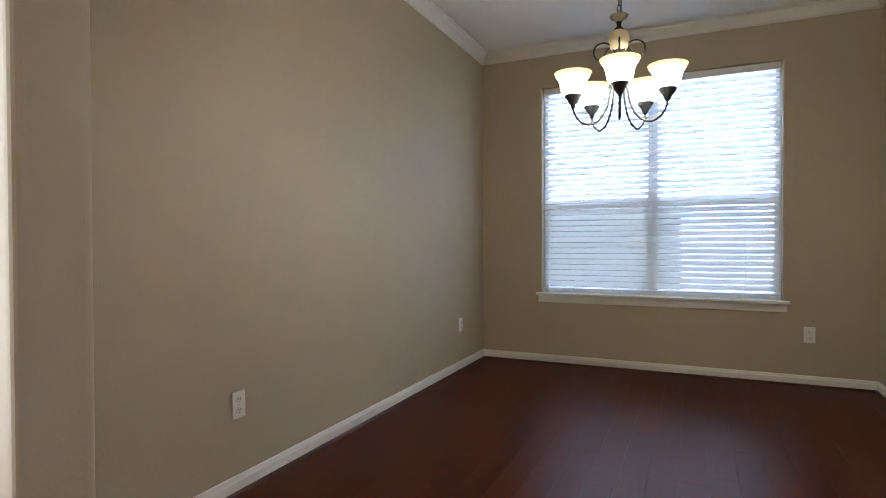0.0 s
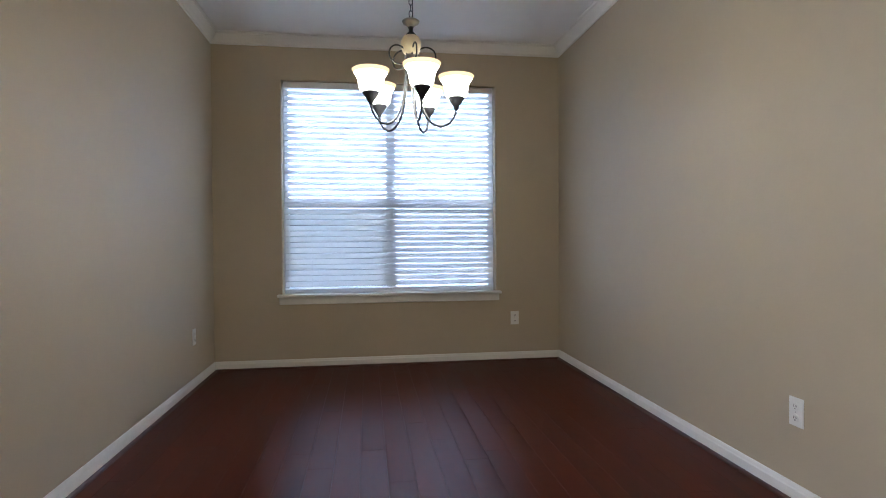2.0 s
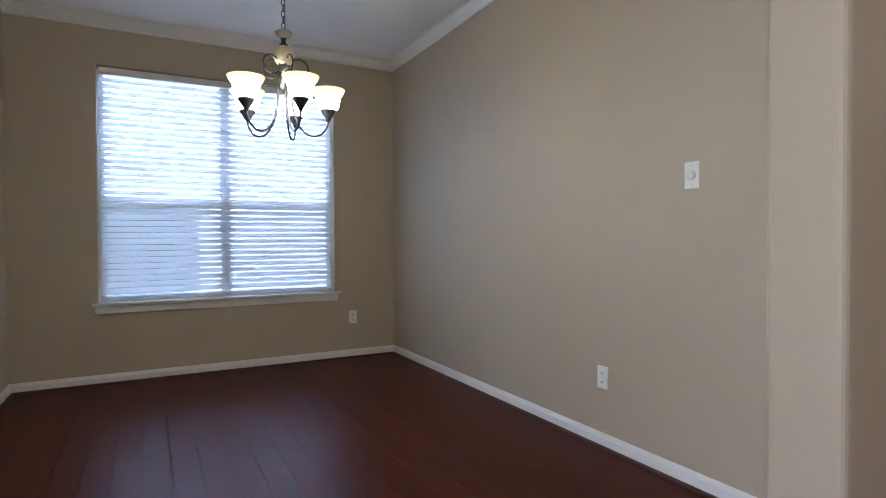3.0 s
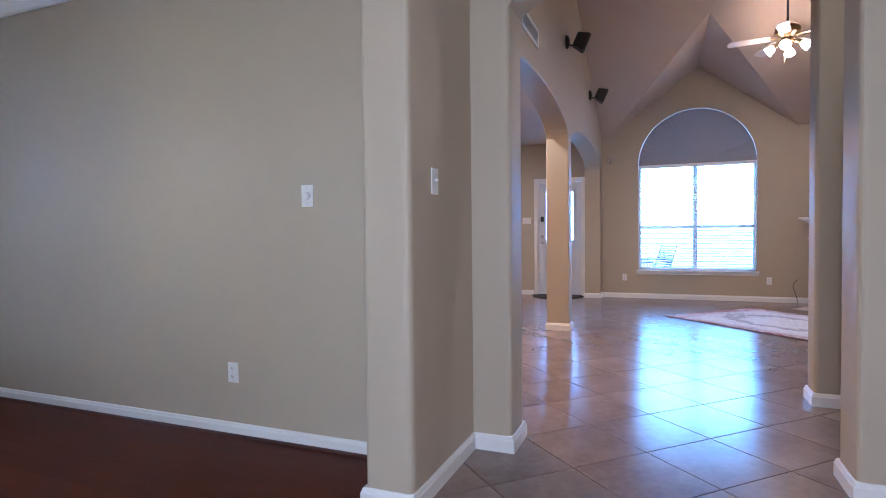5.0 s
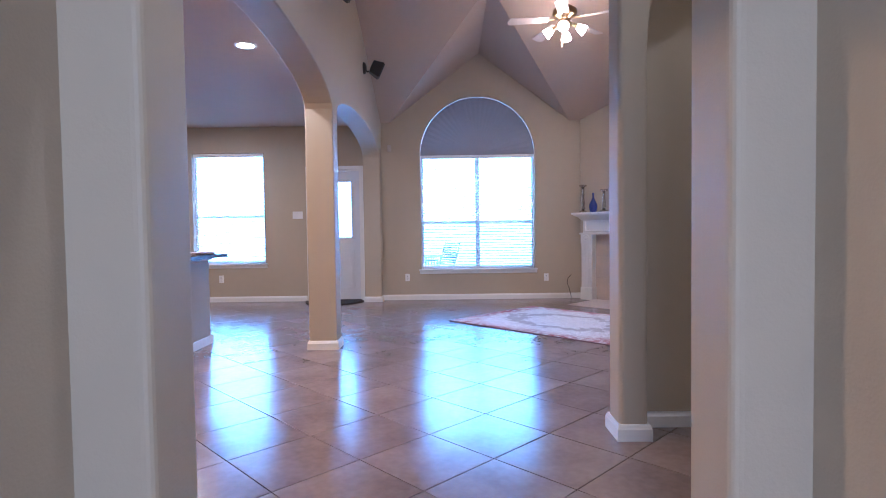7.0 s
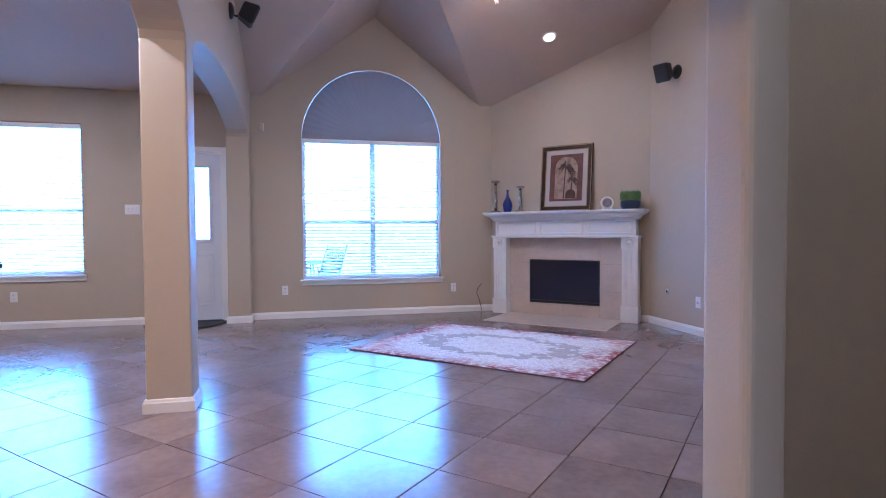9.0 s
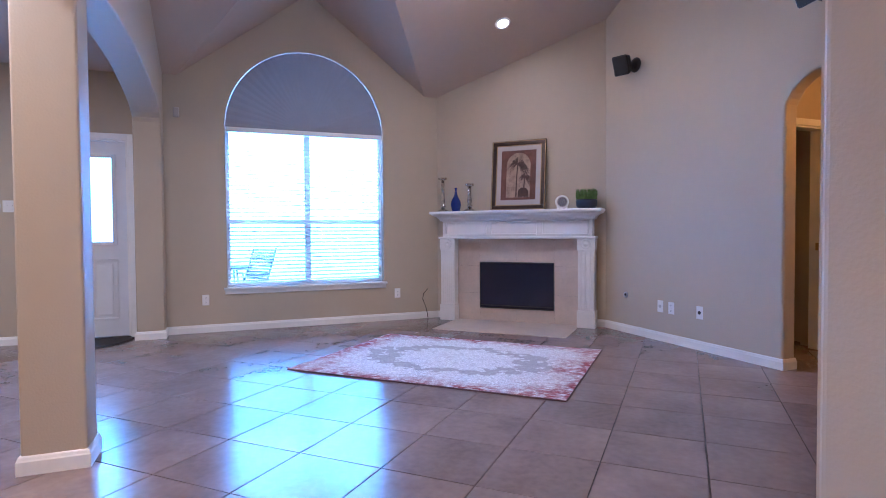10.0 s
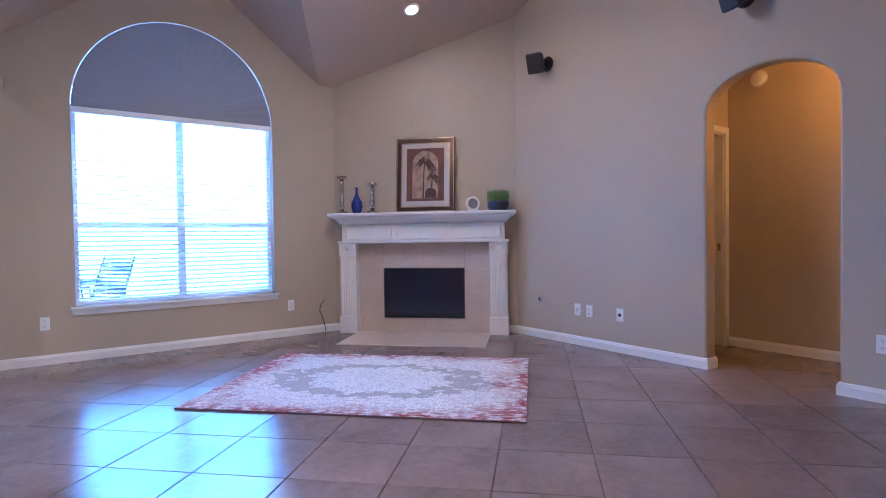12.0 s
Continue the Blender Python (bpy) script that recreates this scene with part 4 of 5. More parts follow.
# ---- speakers ----
def speaker(x, y, z, normal, pitch, yaw):
    """A tapered satellite speaker that hangs off a domed wall disc and looks down into the room."""
    s = empty("wall_speaker", facing(x, y, z, normal))
    tagged(s, "small black satellite speaker tilted down on a domed wall bracket", "speaker", "satellite speakers")
    part("wall_mount", lathe([(0.078, 0.0), (0.078, 0.010), (0.066, 0.026), (0.040, 0.038), (0.0, 0.042)], 28, m=pose(0, 0, 0, 90)), "black", s, smooth=True)
    part("swivel_arm", tube([(0, -.030, -.030), (0, -.055, -.048), (0, -.085, -.040), (0, -.105, -.028)], .010, 10), "black", s, smooth=True)
    b = bmesh.new()
    front, back = (.088, .105), (.060, .078)
    ring = lambda hx, hz, yy: [b.verts.new((sx * hx, yy, sz * hz)) for sx, sz in ((-1, -1), (1, -1), (1, 1), (-1, 1))]
    f, k = ring(*front, -.075), ring(*back, .07)
    b.faces.new(f), b.faces.new(k[::-1])
    for j in range(4):
        b.faces.new((f[j], k[j], k[(j + 1) % 4], f[(j + 1) % 4]))
    bmesh.ops.bevel(b, geom=b.edges[:], offset=.018, segments=3, affect='EDGES', profile=0.5)
    body = part("cabinet", b, "black", s)
    body.matrix_basis = pose(0, -.165, -.012, pitch, 0, yaw)
    part("grille", boxed(-.074, .074, -.083, -.0745, -.090, .090, .004), "black", body)
    return s


speaker(2.77, PY0, 3.40, (0, -1), 24, 12)
speaker(4.90, PY0, 3.27, (0, -1), 24, 12)
speaker(4.62, FS, 2.90, (0, 1), 22, 24)
speaker(2.60, FS, 2.87, (0, 1), 22, -15)


# ---- lights ----
def lamp(name, kind, m, energy, color=WARM, size=0.1):
    l = bpy.data.lights.new(name, kind)
    l.energy, l.color = energy, color
    if kind == 'AREA':
        l.shape, l.size = 'DISK', size
    else:
        l.shadow_soft_size = size
    ob = new(name, l)
    ob.matrix_world = m
    return ob


def downlight(m, energy, r=0.075, label="recessed round ceiling downlight, lit warm white", color=WARM):
    d = empty("recessed_downlight", m)
    tagged(d, label, "ceiling light", "recessed downlights")
    part("trim_ring", lathe([(r + .028, -.001), (r + .026, -.006), (r + .004, -.009), (r, -.004), (r, .0)], 28), "trim", d, smooth=True)
    part("lens", lathe([(r, -.0035), (r, -.0055)], 28), "can_lit", d)
    lamp("downlight_lamp", 'AREA', m @ pose(0, 0, -.012), energy, color, size=r * 1.6)


downlight(pose(2.72, 1.72, B_CEIL), 28, color=(1.0, 0.72, 0.46))
downlight(pose(4.98, 3.57, B_CEIL), 28, color=(1.0, 0.72, 0.46))
# unseen downlight, its place guessed from the orange light on the column
downlight(pose(0.75, 1.9, B_CEIL), 66, color=(1.0, 0.51, 0.17))
tilt = math.degrees(math.atan(SLOPE))
downlight(pose(5.36, -2.57, up(5.36) - .03, 0, tilt), 2.6, r=.058, color=(1.0, 0.62, 0.32))
# unseen ceiling light in the lobby, added to brighten the niche wall
downlight(pose(-0.05, -2.0, up(TOPX) - .035), 28, color=(1.0, 0.82, 0.55))

# chandelier
CZ = (D_CEIL - 0.061) / 0.92
ch = empty("chandelier", pose(-2.785, 2.86, 0.061) @ Matrix.Diagonal((0.92, 0.92, 0.92, 1)))
tagged(ch, "five-arm grey iron chandelier with lit alabaster bell shades", "chandelier")
part("canopy", lathe([(0.065, CZ), (0.062, CZ - .02), (0.03, CZ - .035), (0.012, CZ - .05)], 24), "iron", ch, smooth=True)
zz, k = CZ - .06, 0
link_me = None
while zz > 2.29:
    ring = [(.009 * math.cos(a), 0, .019 * math.sin(a)) for a in [2 * math.pi * j / 12 for j in range(13)]]
    if link_me is None:
        ob = part("chain_link", tube(ring, .0022, 6), "iron", ch)
        link_me = ob.data
        ob.matrix_basis = pose(0, 0, zz, 0, 0, 90 * (k % 2))
    else:
        shared("chain_link", link_me, ch, pose(0, 0, zz, 0, 0, 90 * (k % 2)))
    zz, k = zz - .031, k + 1
part("cord", tube([(.012, .004, CZ - .03), (.010, .004, 2.6), (.010, .004, 2.27)], .0025, 6), "iron", ch)
part("top_cup", lathe([(0.006, 2.268), (0.036, 2.266), (0.046, 2.258), (0.040, 2.246), (0.022, 2.236), (0.016, 2.228)], 24), "pewter", ch, smooth=True)
part("neck", lathe([(0.016, 2.230), (0.011, 2.218), (0.012, 2.204), (0.026, 2.190), (0.028, 2.184), (0.012, 2.182)], 24), "iron", ch, smooth=True)
part("alabaster_ball", lathe([(0.018, 2.19), (0.040, 2.178), (0.053, 2.15), (0.053, 2.125), (0.040, 2.096), (0.020, 2.086)], 28), "alabaster", ch, "cream alabaster ball", smooth=True)
part("hub", lathe([(0.020, 2.09), (0.034, 2.078), (0.030, 2.05), (0.020, 2.03), (0.022, 1.99), (0.010, 1.96), (0.0, 1.955)], 24), "pewter", ch, smooth=True)
arm_pts = [(.022, 2.045), (.030, 1.99), (.040, 1.90), (.062, 1.80), (.105, 1.735), (.155, 1.715), (.200, 1.735), (.226, 1.775), (.232, 1.805)]
arm_s = []
ext = [arm_pts[0], *arm_pts, arm_pts[-1]]
for p0, p1, p2, p3 in zip(ext, ext[1:], ext[2:], ext[3:]):
    for j in range(6):
        t = j / 6
        arm_s.append(tuple(.5 * (2 * b1 + (c1 - a1) * t + (2 * a1 - 5 * b1 + 4 * c1 - d1) * t * t + (3 * b1 - a1 - 3 * c1 + d1) * t ** 3) for a1, b1, c1, d1 in zip(p0, p1, p2, p3)))
arm_s = [(a, 0, z) for a, z in arm_s + [arm_pts[-1]]]
scroll = [(.024 + .052 * (1 - math.cos(a)), 0, 2.055 + .048 * math.sin(a) + .020) for a in [math.pi * j / 16 * 1.62 - .35 for j in range(20)]]
for k in range(5):
    az = -82 + 72 * k
    arm = part("arm", tube(arm_s, .0062, 8), "iron", ch, smooth=True)
    arm.matrix_basis = pose(0, 0, 0, 0, 0, az)
    part("fitter_cup", lathe([(0.010, 1.800), (0.014, 1.812), (0.018, 1.82), (0.042, 1.856), (0.044, 1.866), (0.036, 1.866)], 24, m=pose(.232, 0, 0)), "iron", arm, smooth=True)
    part("scroll", tube(scroll, .0042, 7), "iron", arm, smooth=True)
    shd = part("shade", lathe([(0.036, 1.860), (0.047, 1.864), (0.055, 1.876), (0.0595, 1.894), (0.063, 1.918), (0.070, 1.939), (0.081, 1.954), (0.077, 1.955), (0.066, 1.938), (0.059, 1.915), (0.0555, 1.894), (0.050, 1.878), (0.036, 1.868)], 30, m=pose(.232, 0, 0)), "shade_lit", arm, "lit cream alabaster bell shade", smooth=True)
    part("bulb", lathe([(0.0, 1.893), (0.016, 1.898), (0.024, 1.915), (0.020, 1.934), (0.0, 1.944)], 16, m=pose(.232, 0, 0)), "bulb", arm, "lit frosted bulb", smooth=True)
    part("shade_rim", lathe([(0.0795, 1.9535), (0.088, 1.962), (0.092, 1.972), (0.088, 1.973), (0.0765, 1.9565)], 30, m=pose(.232, 0, 0)), "shade_rim", shd, "amber edge of the shade", smooth=True)

# ceiling fan
FX, FY, FZ = 4.02, -1.475, 3.56
fan = empty("ceiling_fan", pose(FX, FY, 0))
tagged(fan, "brass ceiling fan with five pale blades and four lit globes", "ceiling fan")
part("canopy", lathe([(0.075, up(FX) - .0), (0.070, up(FX) - .05), (0.03, up(FX) - .08)], 24), "brass", fan, smooth=True)
part("downrod", tube([(0, 0, FZ + .10), (0, 0, up(FX))], .013, 10), "iron", fan)
part("motor", lathe([(0.03, FZ + .12), (0.09, FZ + .10), (0.135, FZ + .065), (0.14, FZ + .02), (0.12, FZ - .01), (0.07, FZ - .03), (0.06, FZ - .07), (0.085, FZ - .09), (0.06, FZ - .12), (0.0, FZ - .125)], 32), "brass", fan, smooth=True)
for k in range(5):
    az = 21 + 72 * k
    iron_ = part("blade_iron", boxed(.10, .24, -.018, .018, -.006, .0, .002), "brass", fan)
    iron_.matrix_basis = pose(0, 0, FZ - .035, 0, 3, az)
    out = rounded([(.19, -.055), (.64, -.072), (.66, .0), (.64, .072), (.19, .055)], [.01, .03, .0, .03, .01])
    blade = part("blade", sheet(out, [], on_z(0.0), .007), "blade", iron_)
    blade.matrix_basis = pose(0, 0, .001, 11)
for k in range(4):
    az = 74 + 90 * k
    ar = part("light_arm", tube([(.05, 0, FZ - .09), (.085, 0, FZ - .115), (.115, 0, FZ - .120), (.135, 0, FZ - .130)], .009, 8), "brass", fan, smooth=True)
    ar.matrix_basis = pose(0, 0, 0, 0, 0, az)
    part("socket_cup", lathe([(0.012, .012), (0.026, .006), (0.028, -.016), (0.020, -.018)], 18, m=pose(.130, 0, FZ - .128, 0, -55)), "brass", ar, smooth=True)
    part("globe", lathe([(0.020, -.014), (0.034, -.024), (0.045, -.055), (0.052, -.085), (0.060, -.104), (0.055, -.106), (0.0, -.092)], 24, m=pose(.130, 0, FZ - .128, 0, -55)), "fan_lit", ar, "lit frosted glass globe", smooth=True)
for dx in (-.02, .03):
    part("pull_chain", tube([(dx, .03, FZ - .12), (dx, .03, FZ - .36)], .0016, 5), "brass", fan)
lamp("fan_lamp", 'AREA', pose(FX, FY, FZ - .26), 35, color=(1.0, 0.70, 0.42), size=.34)

# side-hall light, round the corner of the arch
hl = empty("hall_light", pose(1.75, -4.45, 2.72))
tagged(hl, "small flush warm hall ceiling light", "ceiling light")
part("dish", lathe([(0.13, 0.0), (0.125, -.03), (0.09, -.07), (0.0, -.085)], 28), "hall_lit", hl, smooth=True)
lamp("hall_lamp", 'POINT', pose(1.75, -4.40, 2.50), 25, color=(1.0, 0.36, 0.02), size=.1)

# area lamp for daylight assumed behind the hall, in an added, unseen opening
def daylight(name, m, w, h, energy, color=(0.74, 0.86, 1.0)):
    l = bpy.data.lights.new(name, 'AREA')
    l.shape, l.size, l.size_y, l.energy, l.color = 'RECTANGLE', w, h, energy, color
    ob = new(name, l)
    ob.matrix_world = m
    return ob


ey, ez = (ADDED_OPENING[0] + ADDED_OPENING[1]) / 2, (ADDED_OPENING[2] + ADDED_OPENING[3]) / 2
daylight("assumed_daylight", look((HW - .09, ey, ez), (0, ey, ez)), ADDED_OPENING[1] - ADDED_OPENING[0], ADDED_OPENING[3] - ADDED_OPENING[2], 78, (1.0, 0.90, 0.76))
# frame made up round the lamp's opening, never in view
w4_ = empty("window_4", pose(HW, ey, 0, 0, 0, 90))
tagged(w4_, "unseen white-framed opening added in the hall wall for an area lamp", "window", kind="structure")
hw, z0, z1 = (ADDED_OPENING[1] - ADDED_OPENING[0]) / 2, ADDED_OPENING[2], ADDED_OPENING[3]
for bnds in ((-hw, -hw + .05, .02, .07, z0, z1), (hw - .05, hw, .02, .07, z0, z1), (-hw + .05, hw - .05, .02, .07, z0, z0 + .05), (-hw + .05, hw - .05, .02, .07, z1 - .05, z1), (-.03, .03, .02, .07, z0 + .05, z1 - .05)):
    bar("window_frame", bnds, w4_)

# ---- bar ----
br = empty("breakfast_bar", pose(0, 0, 0))
tagged(br, "half-height greige bar wall with a dark granite top", "breakfast bar")
part("half_wall", sheet(rounded([(1.3, 2.36), (3.29, 2.36), (3.29, 2.52), (1.3, 2.52)], [0, .025, .025, 0]), [], on_z(0), .895), "wall", br)
part("cap_moulding", boxed(1.3, 3.31, 2.335, 2.545, .862, .895, .008), "trim", br)
part("granite_top", sheet(rounded([(1.3, 2.17), (3.33, 2.17), (3.33, 2.62), (1.3, 2.62)], [0, .05, .05, 0]), [], on_z(.896), .034), "granite", br)
part("skirting", boxed(1.3, 3.306, 2.344, 2.359, 0, BASE_H, .004), "trim", br)
part("skirting", boxed(3.291, 3.306, 2.36, 2.52, 0, BASE_H, .004), "trim", br)
outlet(2.62, 2.359, .36, (0, -1))


def placemat(x, y, z, r, turn):
    n = 48
    prof = []
    for k in range(n):
        a = 2 * math.pi * k / n
        prof.append((r * (1 + .04 * math.cos(12 * a)) * math.cos(a), r * (1 + .04 * math.cos(12 * a)) * math.sin(a)))
    ob = link("placemat", sheet(prof, [], on_z(0.0), .010), "wicker")
    ob.matrix_world = pose(x, y, z, 0, 0, turn)
    tagged(ob, "round scalloped brown woven placemat on the bar top", "placemat", "placemats on the bar")


BAR_TOP = .931
placemat(2.55, 2.36, BAR_TOP, .19, 0)
placemat(2.55, 2.36, BAR_TOP + .0115, .185, 9)
placemat(2.98, 2.37, BAR_TOP, .19, 20)
placemat(2.94, 2.35, BAR_TOP + .0115, .18, 3)
placemat(2.1, 2.36, BAR_TOP, .19, 5)


# ---- patio chair ----
def patio_chair(m):
    c = empty("patio_chair", m)
    tagged(c, "grey metal patio chair with a reclined slatted back", "chair", "patio furniture")
    for s in (-1, 1):
        part("arm_frame", tube([(s * .27, -.28, 0), (s * .27, -.25, .40), (s * .27, -.20, .60), (s * .27, .20, .61), (s * .27, .24, .40), (s * .27, .34, 0)], .014, 8), "chair_metal", c)
        part("back_post", tube([(s * .24, .18, .40), (s * .24, .30, .72), (s * .24, .40, .98)], .013, 8), "chair_metal", c)
    for k in range(12):
        z = .44 + .046 * k
        y = .20 + (z - .40) * .37
        part("back_slat", boxed(-.24, .24, y - .005, y + .005, z - .014, z + .014, .003), "chair_metal", c)
    for k in range(6):
        y = -.22 + .08 * k
        part("seat_slat", boxed(-.26, .26, y - .03, y + .03, .395, .41, .004), "chair_metal", c)
    return c


pc = patio_chair(pose(8.30, 0.12, -.068, 0, 0, 218))
copy_thing(pc, pose(8.75, 0.85, -.068, 0, 0, 70))
tb = empty("patio_table", pose(8.95, 0.28, -.068))
tagged(tb, "small grey round metal patio table", "table", "patio furniture")
part("tabletop", lathe([(0.30, .66), (0.31, .67), (0.30, .685)], 32), "chair_metal", tb)
for k in range(4):
    a = math.pi / 2 * k + .4
    part("leg", tube([(.08 * math.cos(a), .08 * math.sin(a), .66), (.12 * math.cos(a), .12 * math.sin(a), .3), (.26 * math.cos(a), .26 * math.sin(a), 0)], .012, 8), "chair_metal", tb)

# ---- rug ----
RL, RW = 2.27, 1.70
rg_m = bpy.data.materials.new("distressed_rug")
rg_m.use_nodes = True
nt = rg_m.node_tree
nd = nt.nodes
bs = nd["Principled BSDF"]
bs.inputs["Roughness"].default_value = 0.95
bs.inputs["Specular IOR Level"].default_value = 0.1


def node(kind, **values):
    nn = nd.new(kind)
    for key, v in values.items():
        nn.inputs[int(key[1:])].default_value = v
    return nn


def calc(op, a, b=None, c=None):
    nn = nd.new("ShaderNodeMath")
    nn.operation = op
    for k, v in enumerate((a, b, c)):
        if v is None:
            continue
        if isinstance(v, (int, float)):
            nn.inputs[k].default_value = v
        else:
            nt.links.new(v, nn.inputs[k])
    return nn.outputs[0]


def blend(f, a, b):
    nn = nd.new("ShaderNodeMix")
    nn.data_type = 'RGBA'
    nt.links.new(f, nn.inputs[0])
    for k, v in ((6, a), (7, b)):
        if isinstance(v, tuple):
            nn.inputs[k].default_value = (*v, 1)
        else:
            nt.links.new(v, nn.inputs[k])
    return nn.outputs[2]


def ramp(x, lo, hi):
    nn = nd.new("ShaderNodeMapRange")
    nn.inputs[1].default_value, nn.inputs[2].default_value = lo, hi
    nt.links.new(x, nn.inputs[0])
    return nn.outputs[0]


def noise_tex(scale, detail=5.0, vec=None):
    nn = nd.new("ShaderNodeTexNoise")
    nn.inputs["Scale"].default_value, nn.inputs["Detail"].default_value = scale, detail
    nt.links.new(vec or co.outputs["Object"], nn.inputs["Vector"])
    return nn.outputs[0]


co = nd.new("ShaderNodeTexCoord")
sp = nd.new("ShaderNodeSeparateXYZ")
nt.links.new(co.outputs["Object"], sp.inputs[0])
X, Y = sp.outputs[0], sp.outputs[1]
ang = calc('ARCTAN2', calc('MULTIPLY', Y, 1.45), X)
rad = calc('SQRT', calc('ADD', calc('MULTIPLY', X, X), calc('MULTIPLY', calc('MULTIPLY', Y, Y), 2.1)))
wob = calc('ADD', calc('MULTIPLY', calc('SINE', calc('MULTIPLY', ang, 8.0)), .040), calc('MULTIPLY', calc('SINE', calc('MULTIPLY', ang, 22.0)), .026))
ends = calc('MULTIPLY', calc('COSINE', calc('MULTIPLY', ang, 2.0)), .085)
rj = calc('ADD', calc('ADD', rad, wob), calc('MULTIPLY', calc('SUBTRACT', noise_tex(17, 3), .5), .26))
medal = ramp(rj, .565, .555)
scrolls = calc('MULTIPLY', ramp(noise_tex(8, 3), .55, .565), ramp(rj, .64, .66))
field = calc('MULTIPLY', calc('MULTIPLY', ramp(calc('SUBTRACT', rj, ends), .79, .78), calc('SUBTRACT', 1.0, medal)), calc('SUBTRACT', 1.0, scrolls))
bx = calc('DIVIDE', calc('ABSOLUTE', X), RL / 2)
by = calc('DIVIDE', calc('ABSOLUTE', Y), RW / 2)
edge = calc('MAXIMUM', bx, by)
wear = noise_tex(48, 8)
fine = noise_tex(75, 6)
big = noise_tex(2.6, 3)
streak = nd.new("ShaderNodeMapping")
streak.inputs["Scale"].default_value = (9, 60, 1)
nt.links.new(co.outputs["Object"], streak.inputs["Vector"])
lines = noise_tex(1.0, 3, streak.outputs[0])
tuft = nd.new("ShaderNodeTexVoronoi")
tuft.inputs["Scale"].default_value = 44
nt.links.new(co.outputs["Object"], tuft.inputs["Vector"])
pile = tuft.outputs["Distance"]
border = ramp(calc('ADD', edge, calc('MULTIPLY', calc('SUBTRACT', big, .5), .55)), .75, 1.0)
red = calc('MULTIPLY', border, ramp(calc('ADD', noise_tex(16, 6), calc('MULTIPLY', calc('SUBTRACT', lines, .5), .9)), .34, .56))
flecks = calc('MULTIPLY', ramp(calc('ADD', edge, calc('MULTIPLY', calc('SUBTRACT', big, .5), .9)), .45, 1.0), ramp(calc('ADD', wear, calc('MULTIPLY', calc('SUBTRACT', lines, .5), 1.0)), .50, .60))
ivory = blend(ramp(fine, .36, .62), (0.56, 0.55, 0.58), (0.92, 0.93, 0.95))
rows_ = calc('SINE', calc('MULTIPLY', calc('ADD', Y, calc('MULTIPLY', wear, .035)), 300.0))
ivory = blend(calc('MULTIPLY', ramp(calc('ADD', rows_, calc('MULTIPLY', calc('SUBTRACT', wear, .5), 4.0)), .1, 1.0), .34), ivory, (0.42, 0.40, 0.42))
ivory = blend(calc('MULTIPLY', ramp(noise_tex(19, 4), .54, .60), .35), ivory, (0.42, 0.40, 0.43))
ivory = blend(calc('MULTIPLY', flecks, .5), ivory, (0.40, 0.24, 0.25))
base = blend(field, ivory, blend(ramp(wear, .35, .65), (0.39, 0.38, 0.40), (0.50, 0.48, 0.50)))
base = blend(red, base, blend(ramp(fine, .35, .65), (0.17, 0.020, 0.035), (0.38, 0.10, 0.11)))
nt.links.new(base, bs.inputs["Base Color"])
bpn = nd.new("ShaderNodeBump")
bpn.inputs["Strength"].default_value, bpn.inputs["Distance"].default_value = 1.0, .010
nt.links.new(calc('SUBTRACT', calc('ADD', fine, wear), calc('ADD', calc('MULTIPLY', field, 1.6), calc('MULTIPLY', pile, .4))), bpn.inputs["Height"])
nt.links.new(bpn.outputs[0], bs.inputs["Normal"])
M["rug"] = rg_m
rug = empty("area_rug", pose(4.275, -1.52, 0.001, 0, 0, 45))
tagged(rug, "distressed ivory and rust rug with a grey medallion", "rug")
gx, gy = 56, 42
rb = bmesh.new()
rows = []
for i in range(gx + 1):
    row = []
    for j in range(gy + 1):
        x, y = (i / gx - .5) * RL, (j / gy - .5) * RW
        ex = .004 * noise.noise(Vector((x * 4, y * 4, 1))) if i in (0, gx) or j in (0, gy) else 0
        row.append(rb.verts.new((x + ex, y + ex, .011 + .0015 * noise.noise(Vector((x * 6, y * 6, 3))))))
    rows.append(row)
for i in range(gx):
    for j in range(gy):
        rb.faces.new((rows[i][j], rows[i + 1][j], rows[i + 1][j + 1], rows[i][j + 1]))
part("woven_face", rb, "rug", rug, smooth=True)
M["rug_edge"] = mat("rug_binding", (0.13, 0.065, 0.07), .9, bump=.5, scale=150)
part("binding", sheet(rect(-RL / 2 - .004, RL / 2 + .004, -RW / 2 - .004, RW / 2 + .004), [], on_z(0.0), .0085), "rug_edge", rug)

# ---- wood planks of the dining floor ----
rng = random.Random(11)
PWID, GAP = 0.127, 0.0004
plank_me = {}


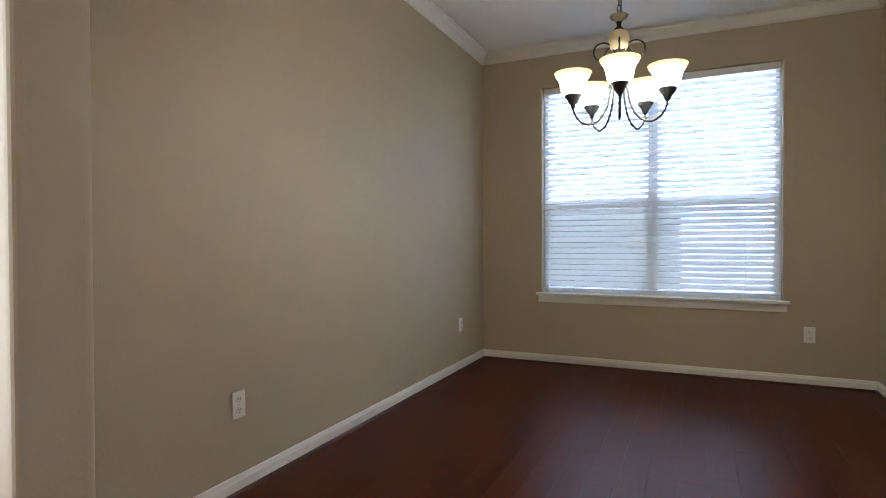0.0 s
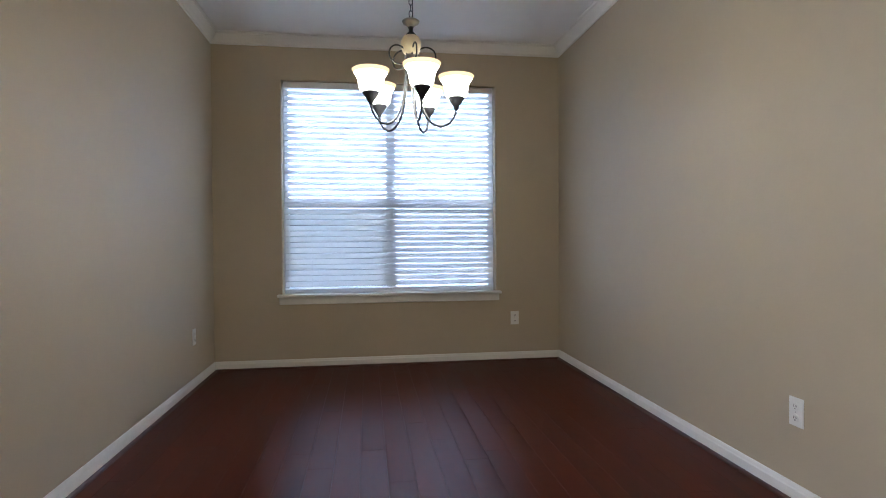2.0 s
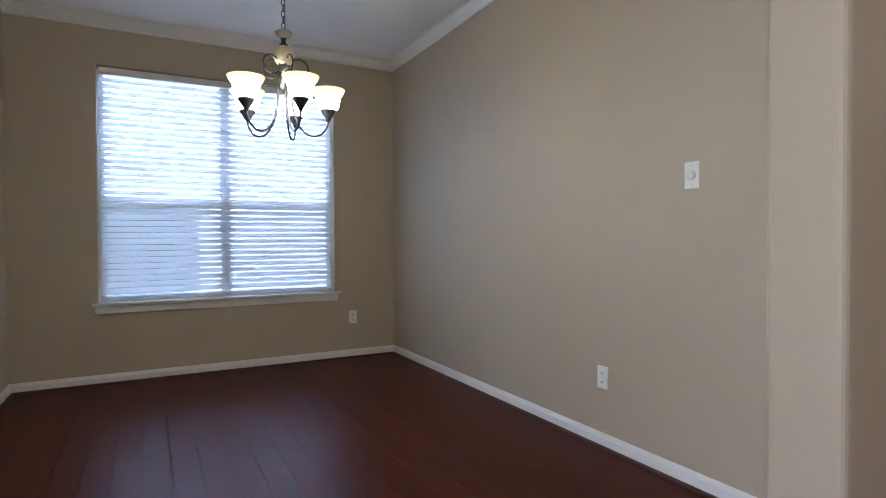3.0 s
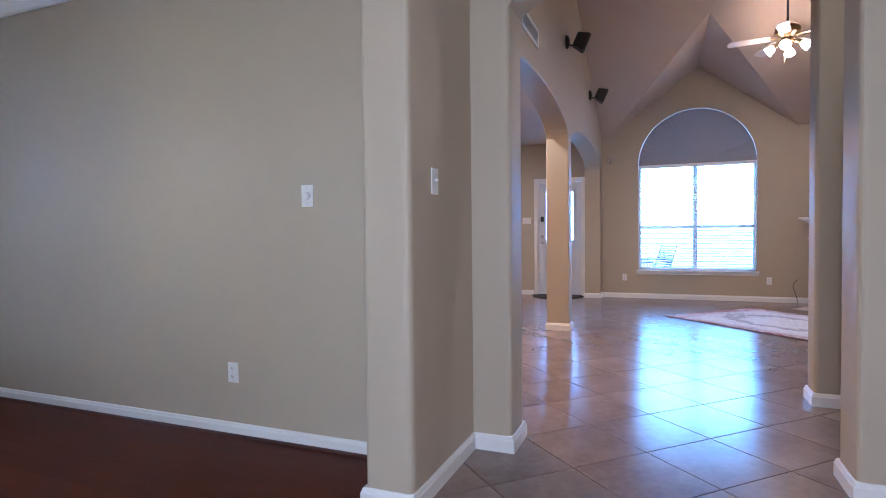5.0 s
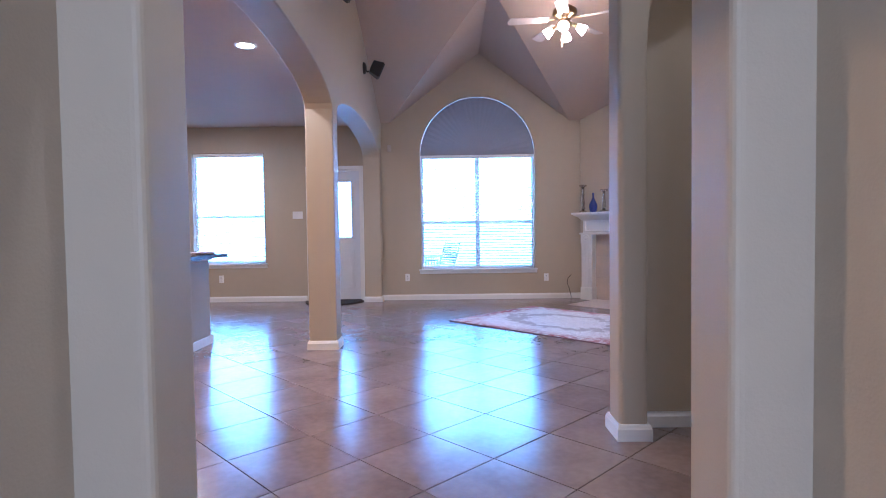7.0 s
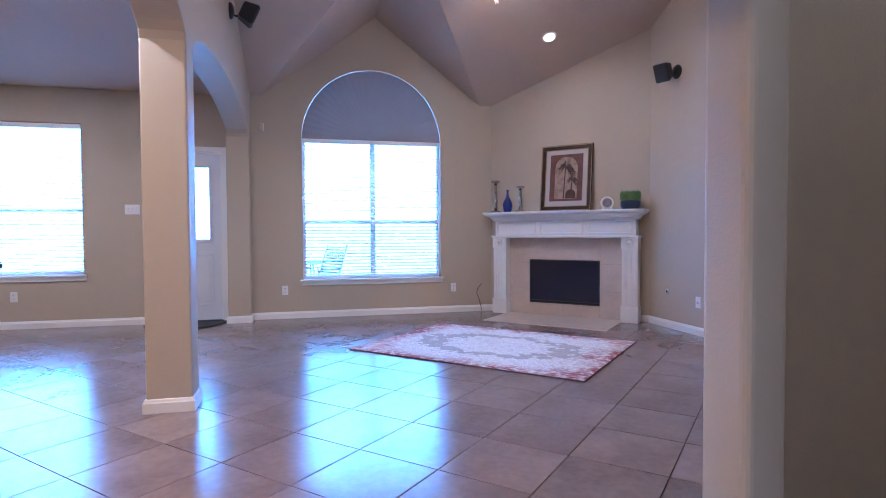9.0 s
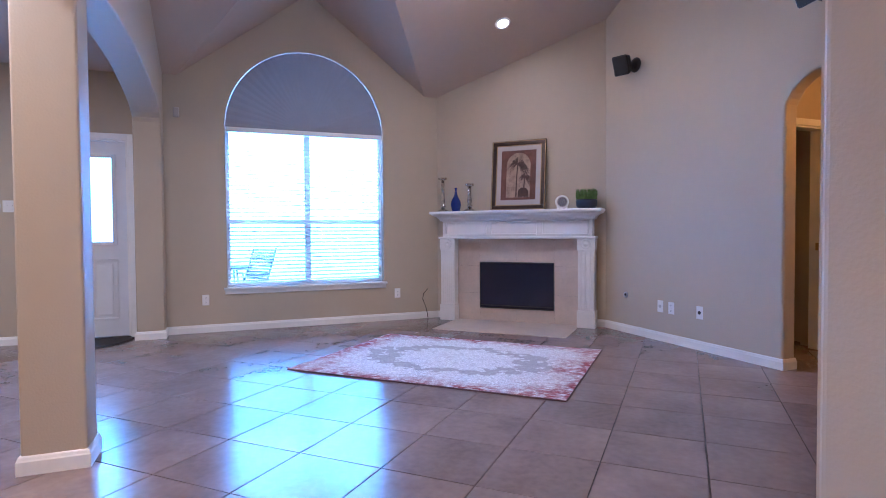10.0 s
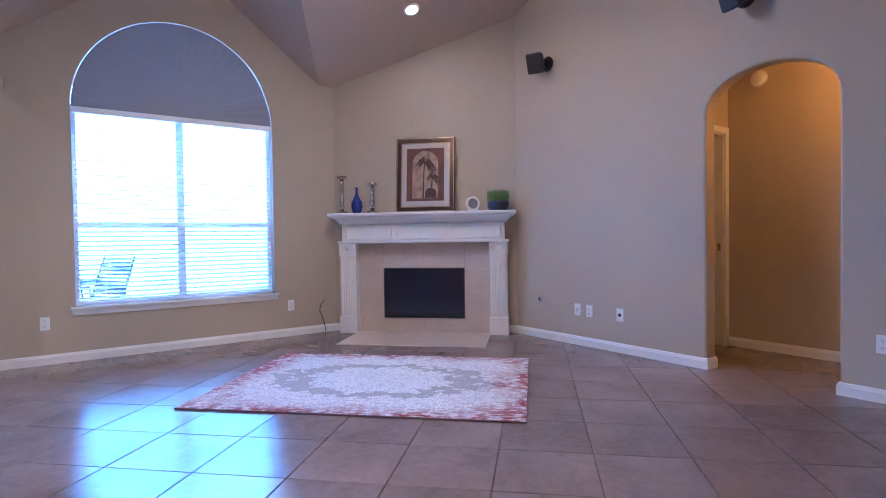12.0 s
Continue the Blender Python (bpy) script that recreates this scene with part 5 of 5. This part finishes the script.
def plank_mesh(length):
    key = round(length, 2)
    if key not in plank_me:
        b = boxed(-PWID / 2 + GAP, PWID / 2 - GAP, -key / 2 + GAP, key / 2 - GAP, -.004, .004, .0004, 1)
        me = bpy.data.meshes.new("plank")
        b.to_mesh(me)
        b.free()
        me.materials.append(M["wood"])
        plank_me[key] = me
    return plank_me[key]


x = HW + PWID / 2
while x < DE + .03:
    y_end = DN + .01
    y = (HS if x < -1.66 - PWID / 2 else 1.02) - rng.choice((0.0, .2, .4, .6, .8))
    low = HS - .05 if x < -1.66 - PWID / 2 else 1.02
    while y < y_end - .05:
        ln = rng.choice((.9, 1.2, 1.4))
        a, b_ = max(y, low), min(y + ln, y_end)
        if b_ - a > .04:
            shared("plank", plank_mesh(b_ - a), fw, pose(x, (a + b_) / 2, rng.uniform(-.0001, .0001)))
        y += ln
    x += PWID

# ---- floor tiles, laid on the diagonal ----
L, JOINT = 0.4735, 0.0054
H2 = L / math.sqrt(2)
variants = []
for k in range(4):
    b = boxed(-L / 2 + JOINT / 2, L / 2 - JOINT / 2, -L / 2 + JOINT / 2, L / 2 - JOINT / 2, -.012, 0.0, .0017, 2)
    me = bpy.data.meshes.new("tile")
    b.to_mesh(me)
    b.free()
    me.materials.append(M["tile"])
    variants.append(me)
rest = []
count = 0
for i in range(-6, 22):
    for j in range(-15, 16):
        if (i + j) % 2 == 0:
            continue
        cx, cy = i * H2, j * H2
        if cx < -1.75 or cx > FE + .2 or cy > BN + .3 or cy < -5.1:
            continue
        if (cx < PX1 and abs(cy) > 1.35) or (cy < FS - .4 and not -.3 < cx < 4.5) or cx - cy > 9.5:
            continue
        m = pose(cx, cy, rng.uniform(-.0006, 0.0), rng.uniform(-.06, .06), rng.uniform(-.06, .06), 45 + 90 * rng.randrange(4))
        if count < 300:
            shared("tile", variants[count % 4], fl, m)
        else:
            rest.append(m)
        count += 1
if rest:
    b = bmesh.new()
    for m in rest:
        r = bmesh.ops.create_cube(b, size=1.0, matrix=m @ pose(0, 0, -.006) @ Matrix.Diagonal((L - JOINT, L - JOINT, .012, 1)))
    link("tiles", b, "tile", fl)["kind"] = "stuff"
